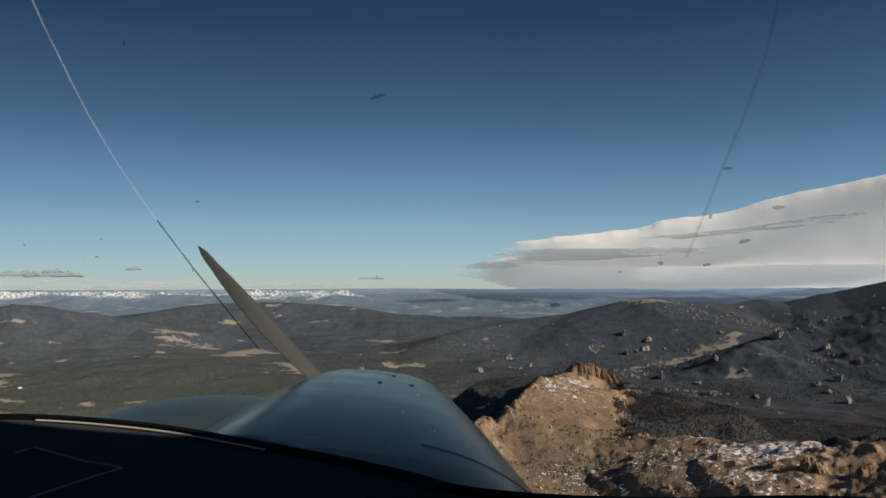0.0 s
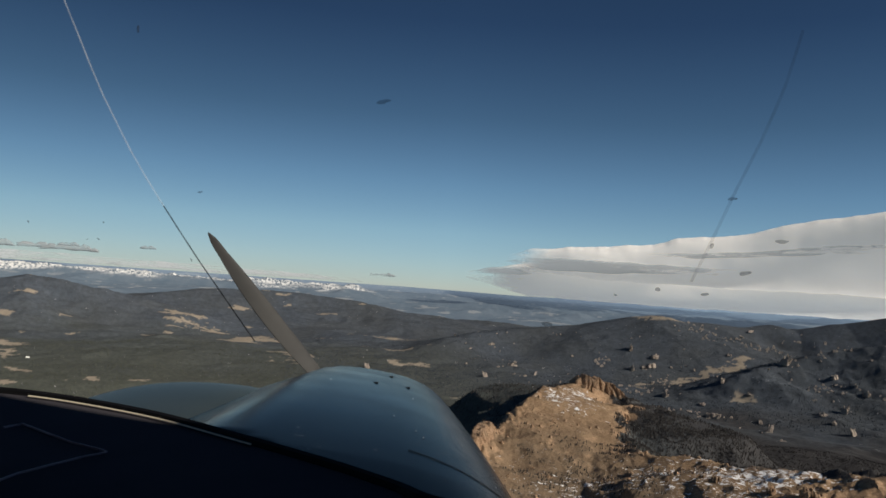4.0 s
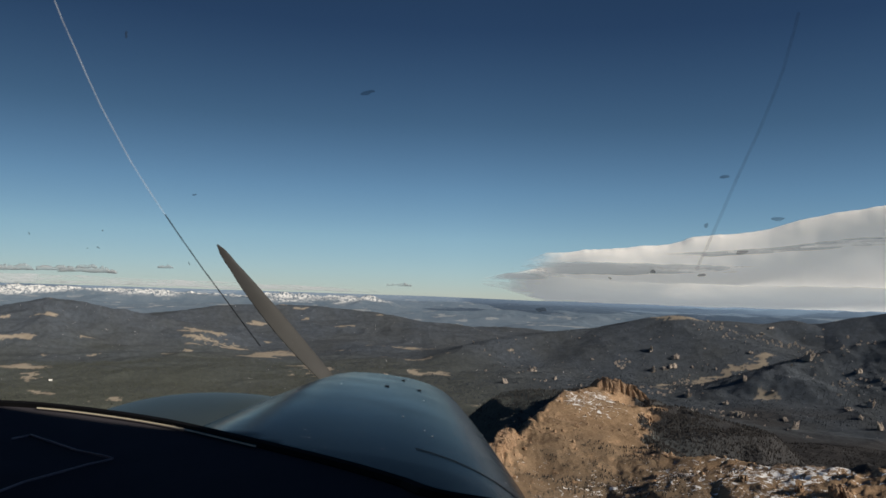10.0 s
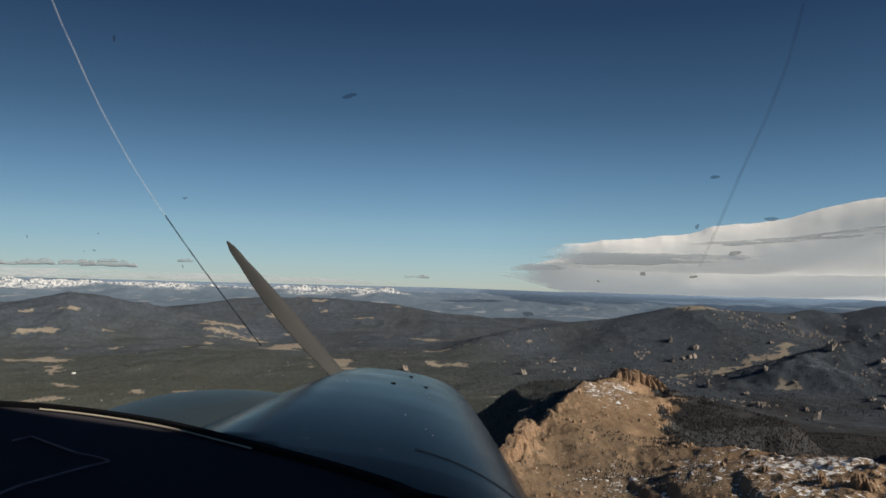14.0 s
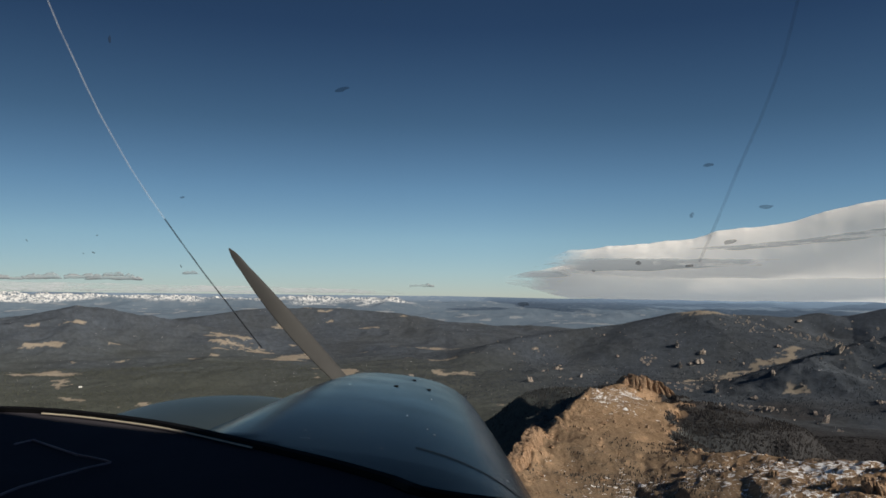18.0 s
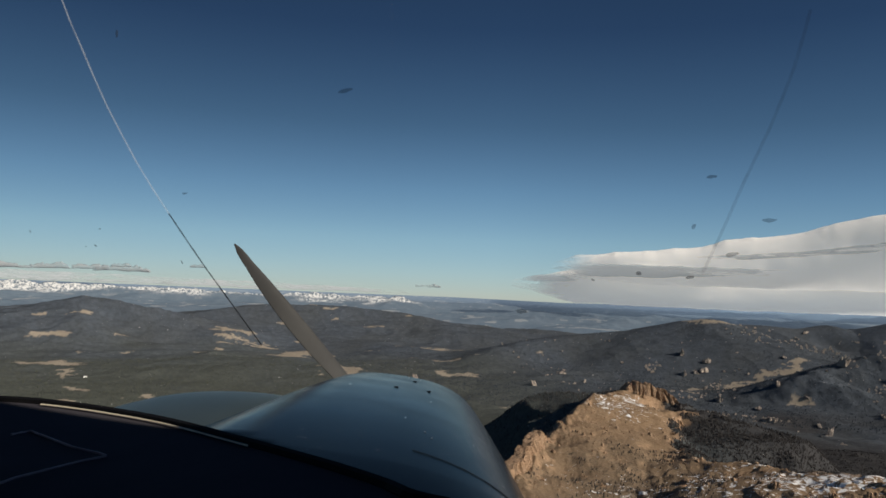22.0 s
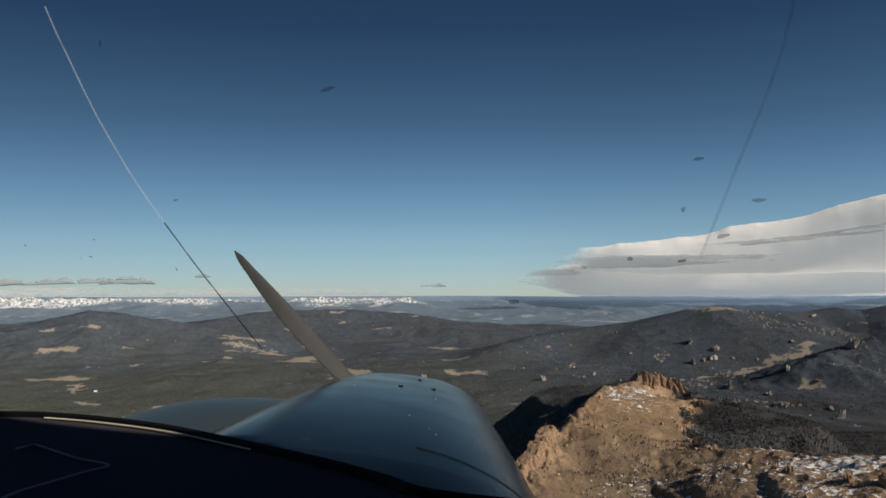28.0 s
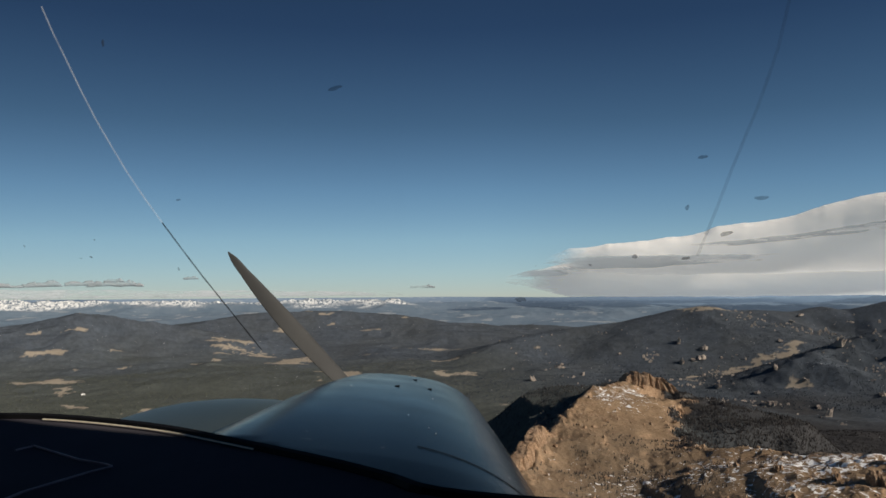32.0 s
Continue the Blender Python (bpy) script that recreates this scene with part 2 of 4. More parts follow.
# Cheek colour lightened to stand in for the horizon sky reflected in blue paint.
CHEEK = plain("painted_sky_sheen", (0.030, 0.044, 0.046), (0.055, 0.070, 0.070), 5, 0.35, spec=0.12)
COWL, GLASS = cowling_material(), windshield_material()
VINYL = plain("black_vinyl", (0.048, 0.046, 0.054), (0.070, 0.067, 0.078), 9, 0.8, bump=0.0008, spec=0.08)
RUBBER = plain("black_rubber", (0.004, 0.004, 0.005), (0.009, 0.009, 0.010), 20, 0.7, spec=0.15)
PIPING = plain("grey_piping", (0.34, 0.25, 0.27), (0.50, 0.38, 0.40), 30, 0.6)
STRIP = plain("pale_metal_strip", (0.70, 0.62, 0.44), (0.86, 0.78, 0.60), 12, 0.35)
BLADE = plain("propeller_paint", (0.034, 0.034, 0.034), (0.062, 0.062, 0.060), 8, 0.6, spec=0.12)
GRIME = thin_material("dried_insect", (0.03, 0.035, 0.045), 0.34)
HAIRLINE_PALE = thin_material("pale_hairline", (0.75, 0.78, 0.80), 0.155)
HAIRLINE_DARK = thin_material("dark_hairline", (0.02, 0.025, 0.03), 0.7)
HAIRLINE_FAINT = thin_material("faint_hairline", (0.02, 0.03, 0.05), 0.12)
LINING = plain("cabin_lining", (0.02, 0.02, 0.022), (0.04, 0.04, 0.042), 6, 0.9)
STEEL = plain("worn_steel", (0.25, 0.25, 0.25), (0.4, 0.4, 0.4), 15, 0.4, 0.8)
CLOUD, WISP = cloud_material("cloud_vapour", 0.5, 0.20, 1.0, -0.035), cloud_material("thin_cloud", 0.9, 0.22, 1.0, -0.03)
# Darker, cooler copy of the vapour; the cloud's shade is put into its colour.
CLOUD_SHADE = cloud_material("painted_cloud_shade", 1.1, 0.11, 0.54, 0.16)
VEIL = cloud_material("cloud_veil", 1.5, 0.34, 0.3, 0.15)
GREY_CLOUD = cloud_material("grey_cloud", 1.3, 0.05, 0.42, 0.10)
WHITEWASH = plain("white_render", (0.7, 0.69, 0.66), (0.82, 0.81, 0.78), 2, 0.8)
SHINGLE = plain("grey_shingle", (0.12, 0.11, 0.10), (0.2, 0.19, 0.18), 3, 0.8)


# ---- mesh helpers ----
def part(name, bm, material, parent, label=""):
    """One mesh object from a bmesh, under a thing or a part."""
    mesh = bpy.data.meshes.new(name)
    bm.to_mesh(mesh)
    bm.free()
    mesh.materials.append(material)
    ob = new(name, mesh)
    ob.parent = parent
    if label:
        ob["label"] = label
    return ob


def sheet(name, verts, faces, material, smooth=True):
    """A mesh object from arrays of points and quads or triangles."""
    mesh = bpy.data.meshes.new(name)
    count, size = faces.shape
    mesh.vertices.add(len(verts))
    mesh.vertices.foreach_set("co", np.ascontiguousarray(verts, dtype=np.float32).ravel())
    mesh.loops.add(count * size)
    mesh.loops.foreach_set("vertex_index", np.ascontiguousarray(faces, dtype=np.int32).ravel())
    mesh.polygons.add(count)
    mesh.polygons.foreach_set("loop_start", np.arange(0, count * size, size, dtype=np.int32))
    mesh.polygons.foreach_set("use_smooth", np.full(count, smooth))
    mesh.update(calc_edges=True)
    mesh.materials.append(material)
    return new(name, mesh)


def grid_faces(rows, cols, wrap=False):
    r, c = np.meshgrid(np.arange(rows - 1), np.arange(cols if wrap else cols - 1), indexing="ij")
    d = (c + 1) % cols
    return np.stack([r * cols + c, r * cols + d, (r + 1) * cols + d, (r + 1) * cols + c], -1).reshape(-1, 4)


def weight(ob, name, values):
    ob.data.attributes.new(name, "FLOAT", "POINT").data.foreach_set("value", np.ascontiguousarray(values, dtype=np.float32).ravel())


def lattice(ix, iy, seed):
    h = (ix * 374761393 + iy * 668265263 + seed * 144665) & 0x7FFFFFFF
    h = ((h ^ (h >> 13)) * 1274126177) & 0x7FFFFFFF
    return ((h ^ (h >> 16)) & 0xFFFF) / 32767.5 - 1.0


def rough2(x, y, seed):
    """Smooth value noise, -1 to 1."""
    ix, iy = np.floor(x).astype(np.int64), np.floor(y).astype(np.int64)
    u, v = x - ix, y - iy
    u, v = u * u * (3 - 2 * u), v * v * (3 - 2 * v)
    a, b = lattice(ix, iy, seed), lattice(ix + 1, iy, seed)
    c, d = lattice(ix, iy + 1, seed), lattice(ix + 1, iy + 1, seed)
    return (a * (1 - u) + b * u) * (1 - v) + (c * (1 - u) + d * u) * v


def fbm(x, y, seed, octaves=5, gain=0.5):
    total, size = 0.0, 1.0
    for k in range(octaves):
        total = total + size * rough2(x * 2.03 ** k + 17.3 * k, y * 2.03 ** k - 9.1 * k, seed + k)
        size *= gain
    return total


def crests(x, y, seed, octaves=4):
    """Ridged noise, 0 to about 1.5: sharp spurs with gullies between."""
    total, size = 0.0, 0.6
    for k in range(octaves):
        total = total + size * (1 - np.abs(rough2(x * 2.1 ** k + 5 * k, y * 2.1 ** k + 3 * k, seed + k)) * 2)
        size *= 0.5
    return total


def step(lo, hi, v):
    t = np.clip((v - lo) / (hi - lo), 0, 1)
    return t * t * (3 - 2 * t)


# ---- the land: heights are relative to the aircraft; far country is drawn in towards the horizon ----
def shrink(r):
    """Distance kept true to 2.6 km, then eased so that the far ranges stand within 4.8 km."""
    return np.where(r < 2600, r, 2600 + 2200 * (1 - np.exp(-(r - 2600) / 9000)))


def drawn_in(x, y, z):
    r = np.maximum(np.hypot(x, y), 1.0)
    k = shrink(r) / r
    return np.stack([x * k, y * k, z * k], -1)


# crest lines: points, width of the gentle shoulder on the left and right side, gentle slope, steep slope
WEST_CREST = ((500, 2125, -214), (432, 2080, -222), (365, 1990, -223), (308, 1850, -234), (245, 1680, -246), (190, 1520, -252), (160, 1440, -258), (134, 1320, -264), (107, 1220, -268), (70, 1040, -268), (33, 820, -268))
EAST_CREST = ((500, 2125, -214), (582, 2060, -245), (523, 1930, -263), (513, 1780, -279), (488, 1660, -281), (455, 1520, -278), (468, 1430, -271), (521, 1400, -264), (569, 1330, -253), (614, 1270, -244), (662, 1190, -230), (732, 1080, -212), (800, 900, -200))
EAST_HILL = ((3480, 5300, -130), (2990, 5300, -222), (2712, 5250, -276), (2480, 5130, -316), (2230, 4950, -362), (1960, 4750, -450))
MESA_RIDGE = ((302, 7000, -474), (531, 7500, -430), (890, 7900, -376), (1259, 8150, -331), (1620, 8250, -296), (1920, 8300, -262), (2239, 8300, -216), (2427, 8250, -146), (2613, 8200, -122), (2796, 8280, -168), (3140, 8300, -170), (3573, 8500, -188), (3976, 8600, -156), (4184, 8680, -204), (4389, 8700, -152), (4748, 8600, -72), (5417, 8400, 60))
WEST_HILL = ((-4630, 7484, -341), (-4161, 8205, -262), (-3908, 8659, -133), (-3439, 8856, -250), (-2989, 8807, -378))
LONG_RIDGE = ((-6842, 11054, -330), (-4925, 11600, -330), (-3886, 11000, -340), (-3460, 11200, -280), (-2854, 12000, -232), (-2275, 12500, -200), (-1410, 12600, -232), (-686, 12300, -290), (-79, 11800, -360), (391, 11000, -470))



def crest_height(x, y, line, left, right, gentle, steep):
    best = np.full(x.shape, -2000.0)
    for (x0, y0, z0), (x1, y1, z1) in zip(line, line[1:]):
        dx, dy = x1 - x0, y1 - y0
        t = np.clip(((x - x0) * dx + (y - y0) * dy) / (dx * dx + dy * dy), 0, 1)
        d = np.hypot(x - x0 - t * dx, y - y0 - t * dy)
        side = (x - x0) * dy - (y - y0) * dx > 0
        shoulder = np.where(side, right, left)
        z = z0 + (z1 - z0) * t - gentle * np.minimum(d, shoulder) - steep * np.maximum(d - shoulder, 0)
        best = np.maximum(best, z)
    return best


def side_of(x, y, line):
    """Distance from a crest line, positive on its left as it runs from far to near."""
    near, out = np.full(x.shape, 1e9), np.zeros(x.shape)
    for (x0, y0, _), (x1, y1, _) in zip(line, line[1:]):
        dx, dy = x1 - x0, y1 - y0
        t = np.clip(((x - x0) * dx + (y - y0) * dy) / (dx * dx + dy * dy), 0, 1)
        d = np.hypot(x - x0 - t * dx, y - y0 - t * dy)
        left = np.where((x - x0) * dy - (y - y0) * dx > 0, -1.0, 1.0)
        out, near = np.where(d < near, d * left, out), np.minimum(d, near)
    return out


def soft_max(a, b, k):
    top = np.maximum(a, b)
    return top + k * np.log(np.exp((a - top) / k) + np.exp((b - top) / k))


def land(x, y):
    """Height of the ground, and how much it belongs to the bare hill in front."""
    r = np.hypot(x, y)
    base = -565 + (38 - 12 * step(200, -600, x)) * fbm(x / 1500, y / 1500, 3, 5) + (15 - 9 * step(200, -600, x)) * crests(x / 420, y / 420, 9, 4) + step(4300, 7000, r) * (42 - 12 * step(-0.06, 0.04, x / np.maximum(np.abs(y), 1.0))) * (crests(x / 1150, y / 1150, 15, 5) - 0.5)
    base = base + 125 * np.exp(-((x - 1000) ** 2 + (y - 1900) ** 2) / (2 * 620.0 ** 2))
    bend = 14 * fbm(x / 130, y / 130, 21, 3)
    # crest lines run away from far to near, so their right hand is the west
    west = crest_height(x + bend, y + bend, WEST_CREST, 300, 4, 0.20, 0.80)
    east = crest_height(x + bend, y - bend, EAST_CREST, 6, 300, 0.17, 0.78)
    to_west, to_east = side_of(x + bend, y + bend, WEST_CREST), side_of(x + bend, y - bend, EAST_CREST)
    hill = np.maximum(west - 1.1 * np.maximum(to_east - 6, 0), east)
    rim = np.exp(-((to_west - 8) / 20) ** 2) + 0.7 * np.exp(-((to_east + 6) / 16) ** 2) + 0.6 * np.exp(-((x - 500) ** 2 + (y - 2100) ** 2) / (2 * 45.0 ** 2))
    hill = hill - 30 * np.exp(-((x - 545) ** 2 / (2 * 42.0 ** 2) + (y - 2035) ** 2 / (2 * 30.0 ** 2))) - 12 * np.exp(-((x - 190) ** 2 / (2 * 35.0 ** 2) + (y - 1330) ** 2 / (2 * 110.0 ** 2)))
    rugged = np.exp(-(((x - 600) / 190) ** 2 + ((y - 1060) / 190) ** 2)) + 0.5 * np.exp(-(((x - 330) / 90) ** 2 + ((y - 1420) / 160) ** 2))
    hill = hill + rugged * 8 * (crests(x / 42, y / 42, 65, 5) - 0.45)
    hill = hill + rim * (6 * crests(x / 26, y / 26, 55, 4) - 4)
    near = np.exp(-np.maximum(r - 2400, 0) / 500)
    lumpy = step(1750, 1350, y) * step(-0.1, 0.5, fbm(x / 95, y / 95, 67, 3))
    hill = hill + near * lumpy * (7 - 3.5 * step(450, 620, x)) * np.maximum(crests(x / 34, y / 34, 69, 4) - 0.55, 0)
    hill = hill + near * (6 * fbm(x / 110, y / 110, 31, 6, 0.52) + 4.5 * (crests(x / 70, y / 70, 41, 4) - 0.5) * (0.4 + step(-0.2, 0.5, fbm(x / 160, y / 160, 45, 2))))
    z = soft_max(base, hill, 14)
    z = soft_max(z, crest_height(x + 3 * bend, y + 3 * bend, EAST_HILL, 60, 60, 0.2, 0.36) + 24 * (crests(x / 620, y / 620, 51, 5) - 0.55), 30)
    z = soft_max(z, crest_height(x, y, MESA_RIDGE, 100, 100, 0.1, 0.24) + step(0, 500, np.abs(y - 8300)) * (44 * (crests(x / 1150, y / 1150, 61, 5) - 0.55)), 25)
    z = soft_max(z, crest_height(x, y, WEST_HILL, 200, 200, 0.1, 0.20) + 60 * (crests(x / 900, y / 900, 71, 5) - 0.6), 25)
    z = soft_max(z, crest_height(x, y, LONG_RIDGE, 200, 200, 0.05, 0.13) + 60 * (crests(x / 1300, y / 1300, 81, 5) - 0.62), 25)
    ragged = 16 * fbm(x / 50, y / 50, 47, 4) + 18 * fbm(x / 140, y / 140, 49, 3)
    inside = step(-18, 4, to_west + 0.5 * ragged) * step(-16, 8, 1.7 * ragged - to_east)
    return z, inside * step(-25, 12, hill - base) * near * (r < 2230), hill


def ground_at(x, y):
    z = land(np.array([float(x)]), np.array([float(y)]))[0][0]
    return drawn_in(np.array([float(x)]), np.array([float(y)]), np.array([z]))[0]


# pale meadows: centre, half length, half width, heading of the long side
MEADOWS = ((-3410, 6966, 156, 121, 41), (-2690, 5526, 172, 259, 130), (-2416, 4973, 43, 153, 72), (-3678, 7946, 162, 46, 12), (-2308, 8513, 211, 224, 132),
           (-2077, 8106, 195, 79, 20), (-1874, 7976, 226, 79, 19), (-1412, 7549, 204, 413, 116), (-724, 5782, 179, 390, 81), (-1519, 4006, 59, 59, 98),
           (-1266, 4071, 49, 29, 70), (-1970, 4232, 140, 26, 134), (-390, 8828, 279, 21, 43), (-108, 8734, 295, 215, 160), (0, 6114, 87, 87, 116), (-1878, 12208, 95, 66, 60),
           (-2136, 10757, 120, 52, 65), (-2872, 6262, 21, 77, 58), (2080, 6000, 130, 110, 40), (1740, 5580, 300, 45, 40), (2300, 6220, 200, 110, 37), (2600, 6520, 290, 85, 38), (2900, 6850, 210, 70, 40),
           (1936, 4579, 81, 47, 76), (1582, 5216, 97, 15, 159), (148, 6028, 79, 58, 104), (-1832, 3711, 111, 50, 75), (-1014, 11016, 70, 90, 114), (-621, 12318, 105, 36, 37),
           (821, 7389, 54, 17, 55), (-3878, 8800, 90, 60, 90), (-2250, 12450, 160, 60, 90), (2600, 8150, 190, 105, 85), (2430, 8190, 80, 50, 90), (430, 4250, 170, 45, 80),
           (-80, 7000, 70, 260, 8))


clear_rng = random.Random(19)
CLEARINGS = [(d * clear_rng.uniform(-0.58, 0.02), d, clear_rng.uniform(40, 120), clear_rng.uniform(20, 45), clear_rng.uniform(0, 180)) for d in [clear_rng.uniform(6000, 11500) for _ in range(16)]]


def meadow_cover(x, y):
    total = np.zeros(x.shape)
    wx, wy = 120 * fbm(x / 190, y / 190, 91, 6, 0.62), 120 * fbm(x / 190, y / 190, 97, 6, 0.62)
    for cx, cy, a, b, heading in (*MEADOWS, *CLEARINGS):
        k = min(1.0, b / 90)
        px, py = x + wx * k - cx, y + wy * k - cy
        s, c = math.sin(radians(heading)), math.cos(radians(heading))
        along, across = (px * s + py * c) / a, (px * c - py * s) / b
        total = np.maximum(total, 1 - step(0.8, 1.05, along ** 2 + across ** 2))
    return total


fine_az = np.arange(-35, 36.5, 0.085)
AZ = np.radians(np.concatenate([np.arange(-180, -35, 5.0), fine_az, np.arange(40, 180, 5.0)]))
RING = np.concatenate([np.geomspace(60, 500, 14)[:-1], np.geomspace(500, 14500, 620), np.geomspace(15500, 80000, 24)])
rr, aa = np.meshgrid(RING, AZ, indexing="ij")
gx, gy = rr * np.sin(aa), rr * np.cos(aa)
gz, bare = land(gx, gy)[:2]
gz = np.where(rr > 14600, np.minimum(gz, -rr * math.tan(radians(2.3))), gz)
slope_r = np.abs(np.gradient(gz, axis=0) / np.gradient(rr, axis=0))
slope_a = np.abs(np.gradient(gz, axis=1) / (rr * np.gradient(aa, axis=1)))
slope = np.hypot(slope_r, slope_a)
clump = fbm(gx / 60, gy / 60, 101, 5, 0.6)
bare_cover = step(-0.35, 0.05, bare * 1.3 - 0.45 - 0.45 * clump) * bare
stone_cover = np.maximum(bare_cover * step(0.40, 0.7, slope + 0.12 * clump), np.clip(3 * bare * (1 - bare), 0, 1))
drift = fbm(gx / 170, gy / 170, 117, 3)
snow_cover = np.zeros(gx.shape)
for cx, cy, wide, deep, most in ((385, 1900, 70, 70, 0.92), (455, 2000, 50, 35, 0.98), (560, 1240, 130, 120, 1.0), (650, 1205, 80, 25, 0.95), (525, 1392, 60, 14, 0.95), (470, 1130, 120, 170, 0.72), (330, 1180, 100, 120, 0.62), (480, 1560, 40, 60, 0.7), (250, 1150, 70, 150, 0.45), (1060, 2500, 40, 30, 0.9), (1130, 2330, 30, 25, 0.9)):
    snow_cover = np.maximum(snow_cover, most * np.exp(-0.5 * (((gx - cx) / wide) ** 2 + ((gy - cy) / deep) ** 2)))
snow_cover = snow_cover * step(1.0, 0.6, slope) * (0.75 + 0.25 * drift) * np.maximum(bare, 1.0 * (gx > 900))
scrub_cover = bare * step(1780, 1450, gy + 60 * clump) * (1 - 0.8 * step(360, 540, gx)) * (0.55 + 0.45 * step(-0.3, 0.4, clump))
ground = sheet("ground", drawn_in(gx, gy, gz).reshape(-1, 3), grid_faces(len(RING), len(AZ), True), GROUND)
for key, values in (("bare", bare_cover), ("near_tone", step(4900, 3500, rr + 600 * fbm(gx / 600, gy / 600, 301, 4)) * step(250, 900, gx + 250 * fbm(gx / 500, gy / 500, 303, 4))),
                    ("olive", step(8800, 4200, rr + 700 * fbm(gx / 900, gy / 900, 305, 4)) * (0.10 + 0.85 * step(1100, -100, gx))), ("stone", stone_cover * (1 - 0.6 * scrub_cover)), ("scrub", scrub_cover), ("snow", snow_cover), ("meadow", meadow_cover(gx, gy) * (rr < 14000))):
    weight(ground, key, values)
tagged(ground, "dark forested valley and bare brown rocky hills patched with snow", "ground", kind="structure")


# ---- far country up to the horizon: hazy hills, a snowy range on one side, a blue plain on the other ----
HORIZON = ((-60, 0.05), (-29, 0.05), (-3, -0.02), (0, -0.02), (8, -0.14), (16, -0.03), (23, 0.22), (29, 0.48), (60, 0.5))
far_az = np.arange(-42, 42, 0.055)
far_ring = np.concatenate([np.geomspace(13500, 36000, 130), np.geomspace(37000, 60000, 16)])
fr, fa = np.meshgrid(far_ring, far_az, indexing="ij")
fx, fy = fr * np.sin(np.radians(fa)), fr * np.cos(np.radians(fa))
lean = step(-8, 10, fa)
rise = np.interp(fr, (13500, 15500, 18000, 25000, 36000, 60000), (-2.9, -1.95, -1.5, -1.0, -0.5, 0.0))
rise = rise + np.interp(fa, *zip(*HORIZON)) * step(16000, 60000, fr)
rolling = crests(fx / 3600, fy / 3600, 203, 5) - 0.5 + 0.35 * fbm(fx / 6000, fy / 6000, 211, 3)
rise = rise + (0.34 - 0.02 * lean) * rolling * step(13500, 16500, fr) * step(50000, 30000, fr)
rise = rise + 0.42 * lean * (crests(fx / 2600, fy / 2600, 207, 5) - 0.5) * step(14000, 17000, fr) * step(32000, 22000, fr)
alps = np.exp(-((fr - 29500) / 3200) ** 2) * step(1, -6, fa)
peaks = 1.25 * crests(fx / 800, fy / 1300, 221, 6) + 0.35 * fbm(fx / 6000, fy / 6000, 227, 3)
rise = rise + alps * (0.52 + 0.21 * peaks)
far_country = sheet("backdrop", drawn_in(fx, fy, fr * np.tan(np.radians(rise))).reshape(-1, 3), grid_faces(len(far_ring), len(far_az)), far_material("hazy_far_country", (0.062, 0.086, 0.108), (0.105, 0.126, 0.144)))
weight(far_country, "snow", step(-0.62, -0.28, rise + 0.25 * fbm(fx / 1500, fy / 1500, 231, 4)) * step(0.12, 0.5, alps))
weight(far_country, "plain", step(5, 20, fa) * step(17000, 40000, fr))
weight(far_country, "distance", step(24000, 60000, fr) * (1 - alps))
weight(far_country, "field", step(0.62, 0.8, fbm(fx / 420, fy / 700, 241, 5)) * (1 - alps))
tagged(far_country, "hazy blue hills, a distant snow-capped range and a flat blue plain", "mountains", kind="structure")


# ---- forest: small conifers, far too many to count ----
def forest(name, count, near_r, far_r, az0, az1, tall, keep, seed, label, material=NEEDLES):
    rng = np.random.default_rng(seed)
    r = np.sqrt(rng.uniform(near_r ** 2, far_r ** 2, count))
    a = np.radians(rng.uniform(az0, az1, count))
    x, y = r * np.sin(a), r * np.cos(a)
    z, bare_here, _ = land(x, y)
    ok = rng.uniform(0, 1, count) < keep(x, y, bare_here)
    x, y, z = x[ok], y[ok], z[ok]
    n = len(x)
    h = tall * rng.uniform(0.55, 1.25, n)
    w = h * rng.uniform(0.16, 0.26, n)
    turn = rng.uniform(0, 6.28, n)
    sides = 5
    lower, upper = [], []
    for k in range(sides):
        t = turn + k * 2 * math.pi / sides
        wob = rng.uniform(0.75, 1.25, n)
        lower.append(np.stack([x + w * wob * np.cos(t), y + w * wob * np.sin(t), z + 0.08 * h], -1))
        upper.append(np.stack([x + 0.5 * w * wob * np.cos(t + 0.6), y + 0.5 * w * wob * np.sin(t + 0.6), z + 0.55 * h], -1))
    foot = np.stack([x, y, z - 0.15 * h], -1)
    tip = np.stack([x + 0.05 * h * rng.normal(size=n), y, z + h], -1)
    pts = np.stack(lower + upper + [foot, tip], 1)
    pts = drawn_in(pts[..., 0], pts[..., 1], pts[..., 2])
    tris = []
    for k in range(sides):
        m = (k + 1) % sides
        tris += [(2 * sides, m, k), (k, m, sides + m), (k, sides + m, sides + k), (sides + k, sides + m, 2 * sides + 1)]
    faces = (np.arange(n)[:, None, None] * (2 * sides + 2) + np.array(tris)[None]).reshape(-1, 3)
    return tagged(sheet(name, pts.reshape(-1, 3), faces, material, False), label, "trees", kind="stuff")


def bare_trees(x, y, b):
    groves = fbm(x / 60, y / 60, 101, 5, 0.6)
    return np.where(b > 0.3, (step(0.2, 0.6, groves) * (0.9 - 0.75 * step(400, 520, x)) + 0.008) * (0.10 + 0.90 * step(1750, 1500, y)), 0.0)


def left_trees(x, y, b):
    return wood_trees(x, y, b) * (x < -200)


def wood_trees(x, y, b):
    return np.where(b > 0.5, 0.0, 1.0) * (1 - meadow_cover(x, y)) * step(-0.9, 0.2, fbm(x / 90, y / 90, 131, 4) + 0.3)


forest("hill_trees", 20000, 700, 2300, 2, 38, 4.4, bare_trees, 5, "scattered dark conifers in clumps on the bare hillside")
forest("valley_forest", 34000, 1000, 3600, 0, 34, 5.0, wood_trees, 6, "dense dark conifer forest in the valley basin")
